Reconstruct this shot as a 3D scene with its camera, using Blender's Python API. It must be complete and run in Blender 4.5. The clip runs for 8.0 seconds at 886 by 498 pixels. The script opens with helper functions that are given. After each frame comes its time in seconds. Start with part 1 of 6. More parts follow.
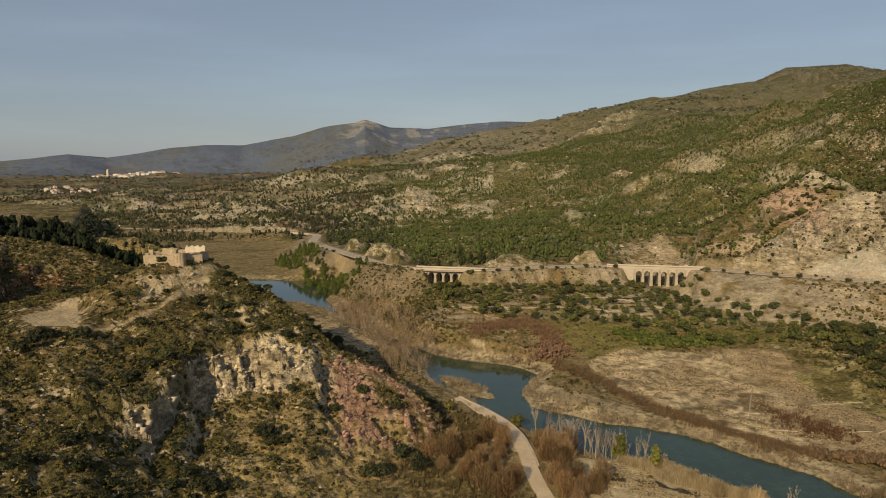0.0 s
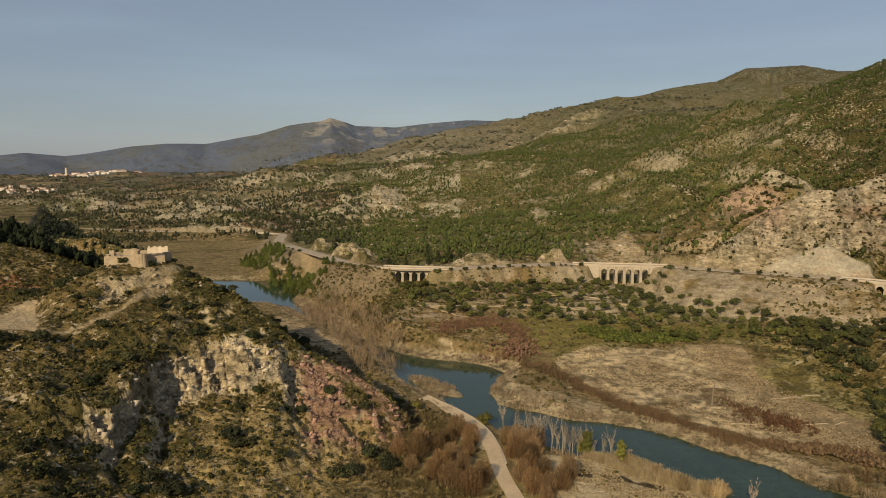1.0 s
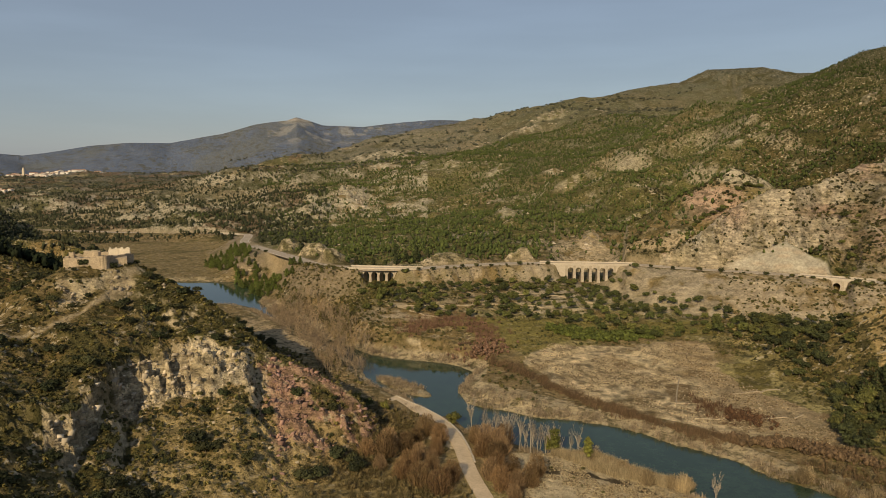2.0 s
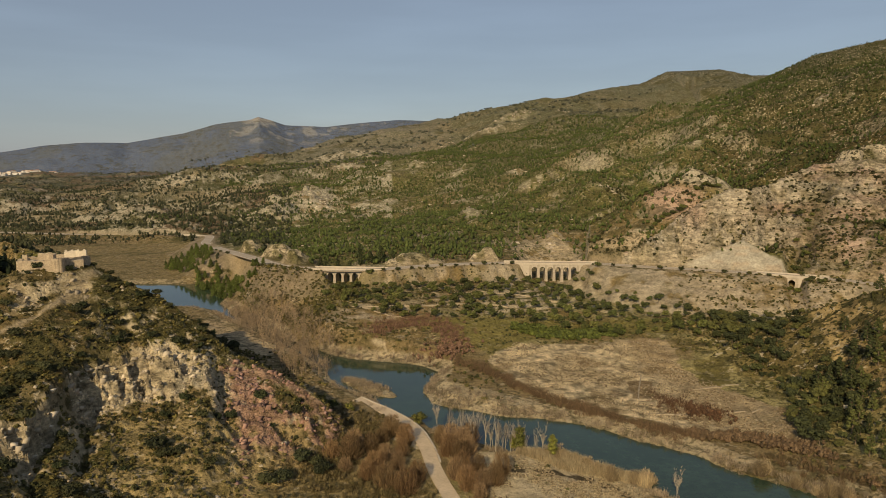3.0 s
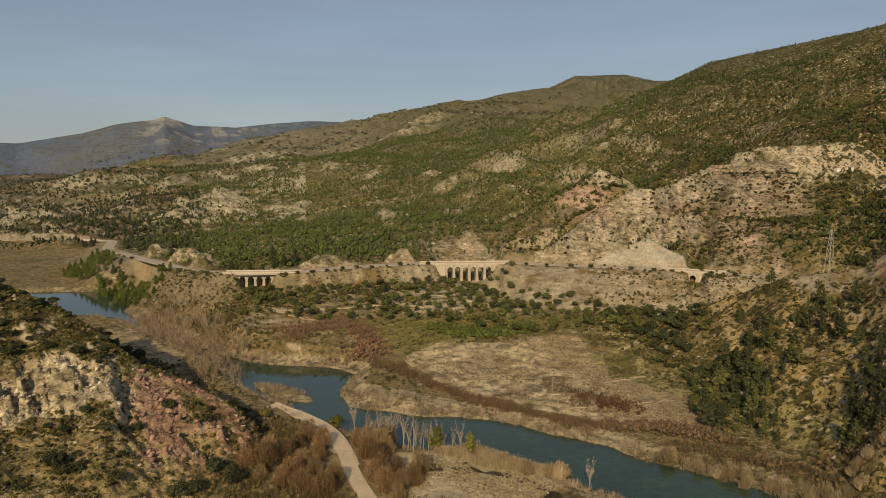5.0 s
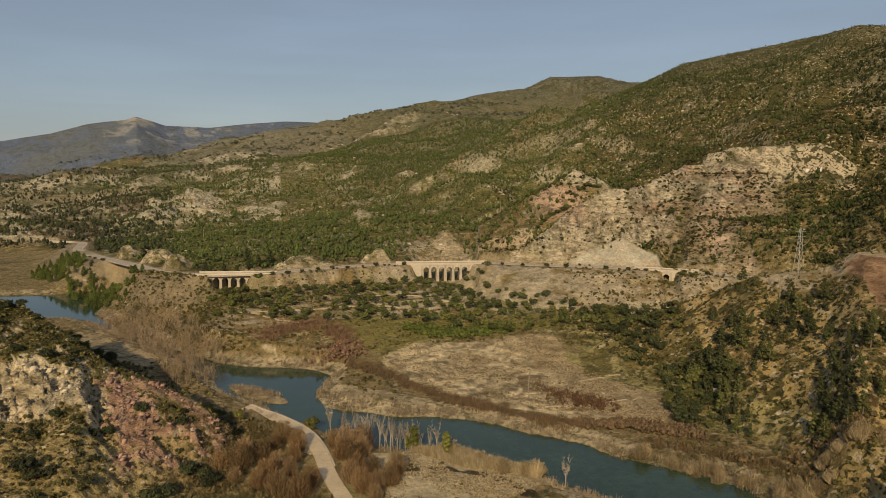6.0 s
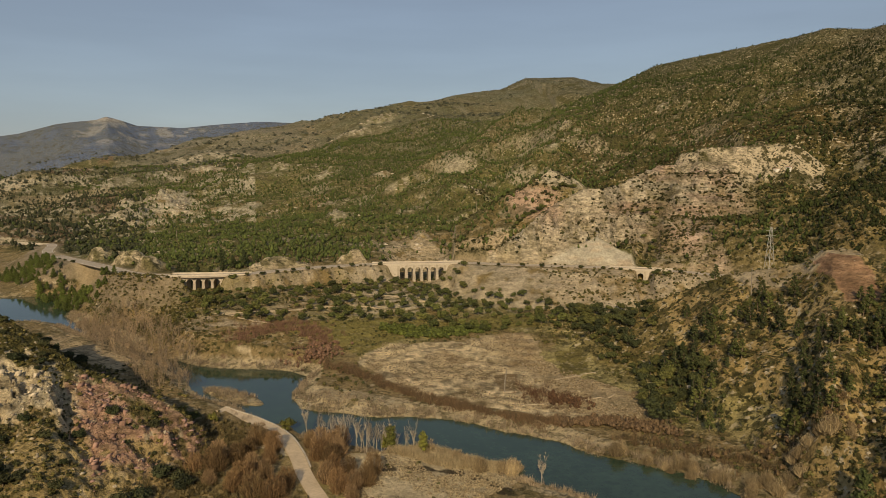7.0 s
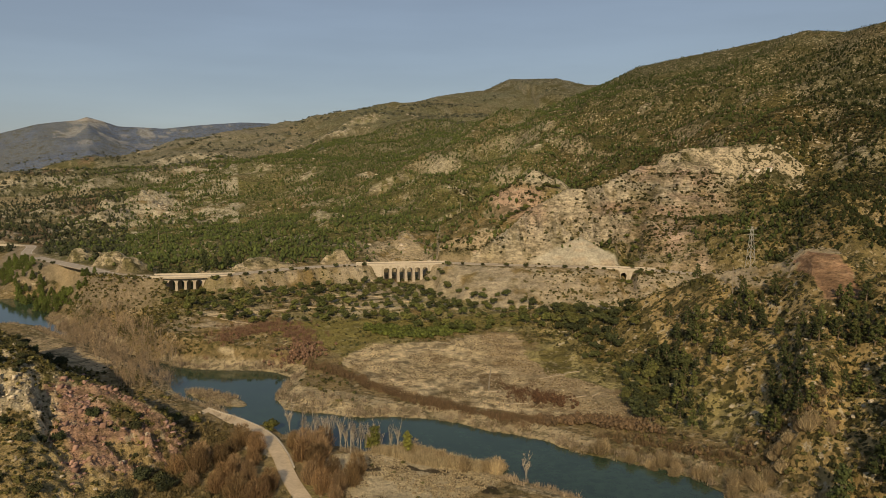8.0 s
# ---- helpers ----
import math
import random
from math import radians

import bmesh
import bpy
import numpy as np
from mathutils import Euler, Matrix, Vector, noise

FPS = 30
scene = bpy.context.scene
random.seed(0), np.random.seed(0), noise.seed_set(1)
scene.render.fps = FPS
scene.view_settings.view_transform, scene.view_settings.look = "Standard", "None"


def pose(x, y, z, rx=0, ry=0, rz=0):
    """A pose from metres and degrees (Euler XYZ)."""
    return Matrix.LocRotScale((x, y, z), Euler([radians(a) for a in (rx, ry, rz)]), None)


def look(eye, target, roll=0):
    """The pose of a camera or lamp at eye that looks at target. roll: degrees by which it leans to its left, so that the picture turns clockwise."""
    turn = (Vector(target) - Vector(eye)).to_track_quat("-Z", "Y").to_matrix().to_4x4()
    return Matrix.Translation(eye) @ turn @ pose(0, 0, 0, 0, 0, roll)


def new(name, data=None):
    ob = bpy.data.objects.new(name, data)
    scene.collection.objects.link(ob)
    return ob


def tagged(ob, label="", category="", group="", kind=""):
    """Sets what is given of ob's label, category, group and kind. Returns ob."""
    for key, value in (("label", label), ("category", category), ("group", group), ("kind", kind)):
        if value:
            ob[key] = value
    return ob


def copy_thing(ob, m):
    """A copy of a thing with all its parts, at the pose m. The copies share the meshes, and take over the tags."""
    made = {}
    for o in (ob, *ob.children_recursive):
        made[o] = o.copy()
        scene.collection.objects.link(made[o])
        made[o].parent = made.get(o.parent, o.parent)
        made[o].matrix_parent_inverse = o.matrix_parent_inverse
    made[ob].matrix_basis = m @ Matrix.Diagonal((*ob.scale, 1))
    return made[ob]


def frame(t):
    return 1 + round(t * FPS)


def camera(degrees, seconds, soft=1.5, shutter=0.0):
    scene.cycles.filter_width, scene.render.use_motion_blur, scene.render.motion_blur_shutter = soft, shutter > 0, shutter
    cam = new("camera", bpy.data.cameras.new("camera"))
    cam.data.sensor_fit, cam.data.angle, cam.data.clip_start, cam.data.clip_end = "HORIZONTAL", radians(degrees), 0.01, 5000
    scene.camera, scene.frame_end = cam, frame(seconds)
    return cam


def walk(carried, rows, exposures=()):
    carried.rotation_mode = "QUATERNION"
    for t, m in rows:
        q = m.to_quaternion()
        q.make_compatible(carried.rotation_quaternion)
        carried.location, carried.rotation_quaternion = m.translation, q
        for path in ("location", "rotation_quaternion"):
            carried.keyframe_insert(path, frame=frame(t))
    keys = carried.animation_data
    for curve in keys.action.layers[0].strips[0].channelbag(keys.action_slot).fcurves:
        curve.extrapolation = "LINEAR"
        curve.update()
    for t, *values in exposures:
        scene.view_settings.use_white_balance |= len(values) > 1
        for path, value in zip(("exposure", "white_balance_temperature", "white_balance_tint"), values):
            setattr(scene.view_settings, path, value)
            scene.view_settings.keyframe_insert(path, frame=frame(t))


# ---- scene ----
# ---------------------------------------------------------------- camera
cam = camera(64.5, 8.0, soft=0.6)
PATH = [
    (0.0, 0.00, 0.00, 90.00, 83.15, 0, 0.0), (0.5, 0.05, -0.02, 90.08, 83.08, 0, -1.313), (1.0, 0.11, -0.03, 90.14, 83.05, 0, -2.679),
    (1.5, 0.17, -0.05, 90.18, 83.03, 0, -4.097), (3.0, 0.36, -0.10, 90.15, 83.04, 0, -8.202), (3.5, 0.43, -0.11, 90.09, 83.07, 0, -10.462),
    (4.0, 0.50, -0.13, 90.01, 83.10, 0, -12.754), (4.5, 0.58, -0.15, 89.91, 83.14, 0, -14.066), (6.0, 0.82, -0.19, 89.45, 83.23, 0, -17.030),
    (6.5, 0.91, -0.21, 89.25, 83.26, 0, -17.988), (7.0, 0.99, -0.23, 89.03, 83.29, 0, -18.959), (7.5, 1.09, -0.24, 88.78, 83.33, 0, -19.894),
    (8.0, 1.18, -0.26, 88.51, 83.37, 0, -20.235),
]
walk(cam, [(t, pose(*row)) for t, *row in PATH], [(0.0, -0.05), (8.0, -0.1)])

# ---------------------------------------------------------------- light
SUN_FROM = 205.0   # compass bearing that the sun stands at; 0 is +y, 90 is +x
SUN_UP = 27.5
world = bpy.data.worlds.new("world")
scene.world = world
world.use_nodes = True
wn, wl = world.node_tree.nodes, world.node_tree.links
sky = wn.new("ShaderNodeTexSky")
sky.sky_type = "NISHITA"
sky.sun_disc = False
sky.sun_elevation = radians(SUN_UP)
sky.sun_rotation = radians(SUN_FROM)
sky.air_density, sky.dust_density, sky.ozone_density = 1.0, 0.7, 1.2
haze = wn.new("ShaderNodeMix")
haze.data_type = "RGBA"
haze.inputs["Factor"].default_value = 0.62
haze.inputs["B"].default_value = (3.05, 3.5, 4.3, 1)    # thin even veil over the whole sky
wl.new(sky.outputs[0], haze.inputs["A"])
coord = wn.new("ShaderNodeTexCoord")
stretch = wn.new("ShaderNodeMapping")
stretch.inputs["Scale"].default_value = (1.0, 1.0, 7.0)
wisps = wn.new("ShaderNodeTexNoise")
wisps.inputs["Scale"].default_value, wisps.inputs["Detail"].default_value = 3.2, 5.0
thin = wn.new("ShaderNodeMapRange")
for key, value in (("From Min", 0.42), ("From Max", 0.72), ("To Min", 0.98), ("To Max", 1.06)):
    thin.inputs[key].default_value = value
cloud = wn.new("ShaderNodeVectorMath")
cloud.operation = "SCALE"
wl.new(coord.outputs["Generated"], stretch.inputs["Vector"])
wl.new(stretch.outputs[0], wisps.inputs["Vector"])
wl.new(wisps.outputs["Fac"], thin.inputs["Value"])
wl.new(haze.outputs["Result"], cloud.inputs[0])
wl.new(thin.outputs[0], cloud.inputs["Scale"])
wl.new(cloud.outputs[0], wn["Background"].inputs[0])
wn["Background"].inputs[1].default_value = 0.088
sun = new("sun", bpy.data.lights.new("sun", "SUN"))
sun.data.energy, sun.data.angle, sun.data.color = 4.3, radians(0.6), (1.0, 0.785, 0.49)
sun_way = Vector((math.sin(radians(SUN_FROM)) * math.cos(radians(SUN_UP)), math.cos(radians(SUN_FROM)) * math.cos(radians(SUN_UP)), math.sin(radians(SUN_UP))))
sun.matrix_world = look(sun_way * 300, (0, 0, 0))


# ---------------------------------------------------------------- arithmetic of the land
def hash01(ix, iy, seed):
    h = (ix.astype(np.int64) * 374761393 + iy.astype(np.int64) * 668265263 + seed * 974634777) & 0xFFFFFFFF
    h = ((h ^ (h >> 13)) * 1274126177) & 0xFFFFFFFF
    return ((h ^ (h >> 16)) & 0xFFFF) / 65535.0


def vnoise(x, y, seed):
    ix, iy = np.floor(x), np.floor(y)
    fx, fy = x - ix, y - iy
    fx, fy = fx * fx * (3 - 2 * fx), fy * fy * (3 - 2 * fy)
    a, b = hash01(ix, iy, seed), hash01(ix + 1, iy, seed)
    c, d = hash01(ix, iy + 1, seed), hash01(ix + 1, iy + 1, seed)
    return (a + (b - a) * fx) * (1 - fy) + (c + (d - c) * fx) * fy


def fbm(x, y, size, octaves=4, seed=0, gain=0.5):
    """Noise from -1 to 1 whose largest lumps are about size metres."""
    total, amp, norm = 0.0, 1.0, 0.0
    px, py = x / size, y / size
    for k in range(octaves):
        total = total + amp * (vnoise(px, py, seed + 17 * k) * 2 - 1)
        norm += amp
        amp *= gain
        px, py = px * 1.6 - py * 1.2 + 5.3, px * 1.2 + py * 1.6 + 1.7
    return total / norm


def ribs(x, y, size, octaves=3, seed=0):
    """Sharp-crested noise, 0 in the gullies to 1 on the ribs."""
    return 1 - np.abs(fbm(x, y, size, octaves, seed)) * 2.2


def step(a, b, v):
    t = np.clip((v - a) / (b - a), 0, 1)
    return t * t * (3 - 2 * t)


def near(x, y, line):
    """For points x, y: distance to a line of (x, y, z), z there, length along it, and which side (1: to its left)."""
    best = np.full(x.shape, 1e12)
    z, along, side = np.zeros(x.shape), np.zeros(x.shape), np.zeros(x.shape)
    run = 0.0
    for (x0, y0, z0), (x1, y1, z1) in zip(line, line[1:]):
        dx, dy = x1 - x0, y1 - y0
        length = math.hypot(dx, dy)
        t = np.clip(((x - x0) * dx + (y - y0) * dy) / length ** 2, 0, 1)
        d = (x - x0 - t * dx) ** 2 + (y - y0 - t * dy) ** 2
        m = d < best
        best = np.where(m, d, best)
        z = np.where(m, z0 + t * (z1 - z0), z)
        along = np.where(m, run + t * length, along)
        side = np.where(m, np.sign(dx * (y - y0) - dy * (x - x0)), side)
        run += length
    return np.sqrt(best), z, along, side


def inside(x, y, ring):
    r = np.zeros(x.shape, bool)
    for (x0, y0), (x1, y1) in zip(ring, ring[1:] + ring[:1]):
        if y0 != y1:
            r ^= ((y0 > y) != (y1 > y)) & (x < (x1 - x0) * (y - y0) / (y1 - y0) + x0)
    return r


def softmax(a, b, k):
    h = np.clip(0.5 + 0.5 * (a - b) / k, 0, 1)
    return b + (a - b) * h + k * h * (1 - h)


def by_bearing(az, r, rows):
    """How far points lie on this side of a crest given by bearing, distance and height, and the crest's height there."""
    a = [q[0] for q in rows]
    return np.interp(az, a, [q[1] for q in rows]) - r, np.interp(az, a, [q[2] for q in rows])


def crest(rows):
    """A crest line from rows of bearing (degrees), distance and height."""
    return [(d * math.sin(radians(a)), d * math.cos(radians(a)), z) for a, d, z in rows]


# the road along the foot of the mountain, from the western plain to behind the eastern hill
ROAD = [(-2600, 1600, 20), (-900, 1180, 9), (-420, 930, 6), (-257, 857, 7), (-176, 822, 9), (-144, 793, 11), (-131, 703, 13), (-106, 628, 16.5), (-82, 560, 20.5),
        (-58, 500, 23.3), (-39, 459, 24.3), (-16, 437, 25), (2, 429, 25.4), (23, 427, 25.7), (50, 434, 26), (80, 440, 26), (108, 441, 26), (135, 438, 26),
        (161, 429, 26), (195, 406, 26), (227, 387, 26), (256, 366, 26), (275, 349, 25.7), (290, 326, 25.5), (302, 296, 25.5), (304, 260, 26),
        (292, 224, 27), (288, 190, 28), (320, 60, 30), (420, -300, 34)]
UPHILL = [(x, y) for x, y, z in ROAD] + [(6000, -300), (6000, 7000), (-6000, 7000), (-6000, 1500)]
RIVER = [(-900, 900, 8), (-500, 640, 14), (-330, 560, 26), (-190, 520, 30), (-150, 508, 40), (-118, 500, 42), (-98, 473, 24), (-82, 453, 7), (-66, 424, 2), (-40, 372, 2), (-14, 330, 4), (2, 308, 11), (17, 290, 23),
         (20, 270, 13), (25, 250, 8), (45, 230, 13), (62, 218, 15), (77, 209, 14), (92, 192, 14), (103, 174, 14.5), (117, 158, 15.5), (123, 138, 16), (120, 100, 18), (90, 20, 18), (60, -200, 18)]
# the castle's hill by bearing: crest, brink of the crag, its foot and the hill's toe, each as distance and height
CASTLE_HILL = [(-33, 286, 38.8, 246, 37.6, 236, 35, 160, 23.6), (-27.7, 276, 43.5, 205, 31.2, 194, 26.2, 160, 20.2), (-23.4, 278, 53.4, 196, 26, 187, 15.4, 168, 14),
               (-20.3, 284, 53.5, 229, 32, 220, 22.5, 170, 11.1), (-17.6, 280, 49.4, 237, 31, 226, 17.5, 172, 9.2), (-14, 266, 43.3, 240, 32.2, 228, 19.5, 174, 6.8),
               (-11.4, 254, 34.9, 240, 27.5, 230, 22.3, 175, 5.3), (-8.6, 245, 25, 232, 18.5, 214, 11.5, 180, 3), (-4.45, 236, 18.5, 230, 15.8, 208, 7.5, 194, 2.2),
               (-2.1, 228, 13.6, 222, 10.6, 210, 4.5, 200, 2), (-0.6, 222, 8, 218, 6, 211, 3, 204, 2)]
LEFT_RIDGE = crest([(-60, 420, 70), (-45, 410, 63), (-32, 420, 54), (-28.6, 412, 48.5), (-24.5, 395, 36), (-22.5, 385, 20), (-20, 380, 3)])
DARK_HILL = crest([(-60, 600, 106), (-45, 580, 92), (-32, 560, 76), (-30, 555, 72), (-28.5, 545, 62), (-26.8, 530, 48), (-25, 515, 31), (-23, 500, 10), (-21, 500, 0)])
EAST_HILL = ([(26, 300, -2), (30, 322, 9), (34, 330, 22), (38.5, 330, 34), (41.6, 324, 43), (46.4, 312, 51), (48.4, 306, 60.5), (49.8, 302, 60.5), (51.2, 290, 52), (57, 262, 52), (70, 250, 64), (95, 260, 80)])
CLIFF = [(23.2, 455, 34), (24.7, 470, 42), (27.8, 490, 62), (30.1, 498, 73), (31.6, 502, 75), (33.0, 525, 76), (34.5, 560, 84), (36, 585, 90), (38, 592, 93), (41.5, 600, 95), (46, 612, 96), (50, 640, 104), (70, 700, 120)]
NEAR_RIDGE = crest([(30.5, 1600, 225), (33, 1380, 244), (35.5, 1300, 263), (38.3, 1240, 266), (42.3, 1190, 272), (45.3, 1160, 276), (47, 1130, 279), (49.5, 1110, 270), (51.7, 1080, 273),
                    (60, 1120, 285), (80, 1300, 290), (110, 1400, 290)])
MESA_RIDGE = crest([(7, 3500, 285), (9.1, 3350, 289), (11.5, 3100, 290), (14, 2900, 308), (15.3, 2800, 315), (17.8, 2600, 317), (19.8, 2480, 333), (21.8, 2400, 338), (23.7, 2450, 352),
                    (25.5, 2500, 393), (29.4, 2500, 393), (31.4, 2450, 365), (36, 2400, 350)])
FAR_RANGE = crest([(-75, 4500, 160), (-45, 4600, 125), (-32, 4600, 115), (-30, 4600, 132), (-27.9, 4600, 155), (-25.4, 4600, 138), (-23.8, 4600, 156), (-21.1, 4600, 195), (-18.7, 4600, 212),
                   (-15.8, 4600, 212), (-11.9, 4600, 275), (-9.6, 4600, 331), (-8.3, 4600, 348), (-7.0, 4600, 360), (-6.3, 4600, 382), (-5.2, 4600, 357), (-4.3, 4600, 333), (-1.1, 4600, 325), (1.2, 4600, 349),
                   (4.4, 4600, 371), (9.1, 4600, 362), (16, 4600, 350), (40, 4600, 320), (80, 4600, 300)])
QUARRY = [(36.5, 606, 76), (37.6, 604, 99), (39.4, 600, 104.5), (42.6, 600, 106.5), (45.6, 600, 105), (47.2, 602, 92), (48.5, 604, 72)]
OUTCROPS = [(-40, 1007, 36, 28), (124, 1210, 32, 14), (185, 1096, 25, 18), (318, 872, 13, 6), (209, 785, 18, 6), (258, 638, 18, 7), (154, 490, 11, 14), (347, 1705, 84, 18),
            (454, 1812, 60, 16), (-97, 1060, 17, 16), (115, 630, 20, 14), (367, 711, 24, 8), (542, 744, 12, 9), (475, 423, 15, 5), (469, 381, 21, 4.5), (-120, 930, 26, 14),
            (-95, 2150, 70, 20), (60, 960, 22, 9), (250, 1010, 20, 8), (30, 1480, 40, 12), (240, 1500, 36, 10)]   # foot x, y, half width, height of each scarp
TRAIL = [(-89, 267, 0), (-91, 259, 0), (-94, 253, 0), (-95.7, 242, 0), (-97.3, 236, 0), (-101, 231, 0), (-105.4, 225.6, 0), (-111, 219.6, 0), (-118, 220, 0)]
MOUNDS = [(94, 450, 9, 10), (46, 449, 6, 17), (-34, 473, 9, 13), (-46, 520, 9, 15), (-72, 580, 9, 16), (173, 448, 7, 11)]
RED_CUT = [(228, 217), (234, 208), (235, 196), (229, 188), (215, 171), (208, 178), (217, 193)]
GULLIES = [(0, 428, -0.10, 1.0, 13, 8), (134, 437, 0.30, 1.0, 21, 11), (257, 366, 0.5, 0.85, 5, 6.5)]


def water_edge(x, y):
    """Metres outside the river's bank (negative: in the water)."""
    d, half, u, _ = near(x, y, RIVER)
    isle = (np.hypot(((x - 10) * 0.58 - (y - 276) * 0.81) / 16, ((x - 10) * 0.81 + (y - 276) * 0.58) / 4.6) - 1) * 4.6
    return np.maximum(d - half + fbm(x, y, 14, 3, 91) * 3.0, -isle)


def land(x, y):
    """Height of the ground, and masks of what it is made of."""
    x, y = np.asarray(x, float), np.asarray(y, float)
    r = np.hypot(x, y)
    az = np.degrees(np.arctan2(x, y))
    up = inside(x, y, UPHILL)
    droad, zroad, uroad, _ = near(x, y, ROAD)
    s = np.where(up, droad, -droad)
    wobble = fbm(x, y, 40, 4, 3)
    # valley floor, terraces and the bank below the road
    middle = step(-35, 0, x) * (1 - step(15, 20, az))
    wide = 28 + 18 * (1 - step(-60, -25, x)) - 9 * middle + 44 * step(17, 25, az) * (1 - step(36, 41, az))
    terr = 2.0 + (9.5 + 6.0 * middle) * step(-170, -wide, s + wobble * 8) * step(-45, 5, x)
    stair = np.floor(terr / 1.1) * 1.1 + 1.1 * step(0.72, 1.0, terr / 1.1 % 1.0)
    terr = np.where(terr > 3, stair, terr)
    bank = step(-wide, -5, s + wobble * 2.5 + (ribs(uroad, s * 0.25, 8, 4, 29) - 0.5) * 5)
    low = terr + (zroad - terr) * bank
    # the mountain's lower slopes
    rise = 0.012 + 0.044 * step(-12, 9, az) + 0.12 * step(20, 31, az)
    lumps = fbm(x, y, 260, 5, 7) * np.clip(s - 10, 0, 400) * 0.055
    high = zroad + rise * np.clip(s - 6, 0, 9000) * (1 - 0.3 * step(900, 4000, s)) + lumps
    high = high + ribs(x, y, 190, 4, 27) * 15 * step(40, 160, s) * (1 - step(1500, 2300, r)) * (1 - step(-3, 4, az))
    high = high + (ribs(x + 0.5 * y, y, 48, 3, 28) - 0.3) * 11 * step(820, 900, r) * (1 - step(1250, 1450, r)) * (1 - step(2, 7, az)) * step(-22, -16, az)
    high = high + step(4, 30, s) * (ribs(x, y, 60, 3, 23) * 5 - 2) * step(420, 600, r)
    z = np.where(up, high, low)
    # crests
    def flank(line, slope, curve, seed, rough=0.14, size=120):
        d, zc, u, side = near(x, y, line)
        g = d * slope * (1 + curve * d)
        return zc - g + fbm(x, y, size, 4, seed) * np.minimum(d * rough, 40) - (1 - ribs(x, y, size * 0.8, 3, seed + 5)) * np.minimum(d * 0.05, 14), d, u, side
    q, _, _, _ = flank(NEAR_RIDGE, 0.40, -0.00013, 31)
    z = np.where(up, softmax(z, q, 12 * step(0, 40, s) + 0.01), z)
    q, _, _, _ = flank(MESA_RIDGE, 0.22, -0.00005, 37, 0.12, 260)
    z = np.where(r > 600, softmax(z, q, 20), z)
    q, _, _, _ = flank(FAR_RANGE, 0.27, 0.0, 41, 0.24, 380)
    z = np.where(r > 1500, softmax(z, q, 14), z)
    dc, zc = by_bearing(az, r, CLIFF)
    dc = dc + fbm(x, y, 40, 4, 46) * 12 + ribs(np.radians(az) * 460 + r * 0.25, r * 0.3, 19, 5, 45) * 11 + ribs(np.radians(az) * 480 - r * 0.2, r * 0.35, 6, 3, 44) * 3.5 - 7
    cut = np.where(dc > 0, dc * (0.92 - 0.44 * step(31.8, 36.5, az) + 0.12 * fbm(x, y, 36, 2, 47)), dc * -0.22)
    q = zc - cut + (ribs(x, y, 26, 3, 48) - 0.5) * np.minimum(np.abs(dc) * 0.16, 5)
    spur = 86 - 0.7 * np.hypot((x - 252) * 0.8, y - 478) + fbm(x, y, 30, 3, 49) * 5
    q = np.floor(q / 3.2) * 3.2 + 3.2 * step(0.25, 1.0, q / 3.2 % 1.0)
    q = np.where((az > 20) & (az < 75), softmax(q, spur, 4), -50)
    z = np.where(s > 0, softmax(z, q, 3), z)
    cliff = np.where((s > 2) & (dc > -4) & (dc < 110 + 90 * step(32, 35, az)), step(0, 5, q - zroad) * step(-4, 2, q - z + 2), 0) * step(19, 23, az) * (1 - step(41, 44, az))
    gully = np.exp(-((az - 35.6 - (r - 470) * 0.012) / 0.9) ** 2) * step(6, 16, s) * (1 - step(520, 560, r))
    z = z - 6.0 * gully
    tip = zroad + 17.5 * (1 - np.abs(az - 31.5) / 4.4) - 0.8 * fbm(x, y, 12, 2, 86)
    lean_face = zroad + (s - 6.5) * 1.25
    apron = ((s > 6) & (tip > zroad + 1)) * step(-1.5, 0.5, tip - lean_face)
    z = np.where((s > 6) & (tip > zroad), z + (np.minimum(lean_face, np.maximum(z, tip)) - z) * step(-9, -1, tip - lean_face), z)
    cliff = np.maximum(cliff * (1 - apron), 0)
    dq, zc = by_bearing(az, r, QUARRY)
    dq = dq + ribs(np.radians(az) * 640, r * 0.2, 16, 3, 52) * 5
    q = zc - np.where(dq > 0, dq * 1.3, dq * -0.35) + fbm(x, y, 25, 3, 50) * 3
    z = np.where((az > 36) & (az < 49) & (dq > -60), softmax(z, q, 3), z)
    bare = np.zeros(x.shape)
    grain, crack = fbm(x, y, 60, 5, 54), ribs(x, y, 16, 4, 56)
    for ox, oy, wide_, tall in OUTCROPS:
        b = math.atan2(ox, oy)
        across_ = ((x - ox) * math.cos(b) - (y - oy) * math.sin(b)) / wide_ + 0.9 * grain
        back_ = ((x - ox) * math.sin(b) + (y - oy) * math.cos(b)) / tall + 1.6 * fbm(x, y, 24, 4, 55) + 0.25 * across_
        ragged = np.exp(-(across_ / 0.75) ** 2)
        z = z + ragged * step(-0.6, 1.6, back_) * (1 - step(1.6, 9, back_)) * tall * (0.12 + 0.38 * crack)
        bare = np.maximum(bare, ragged * step(-0.9, 0.2, back_) * (1 - step(1.4, 3.5, back_)) * step(0.25, 0.6, crack + 0.5 * ragged - 0.1))
    # shallow gullies under the three road bridges
    dip = np.zeros(x.shape)
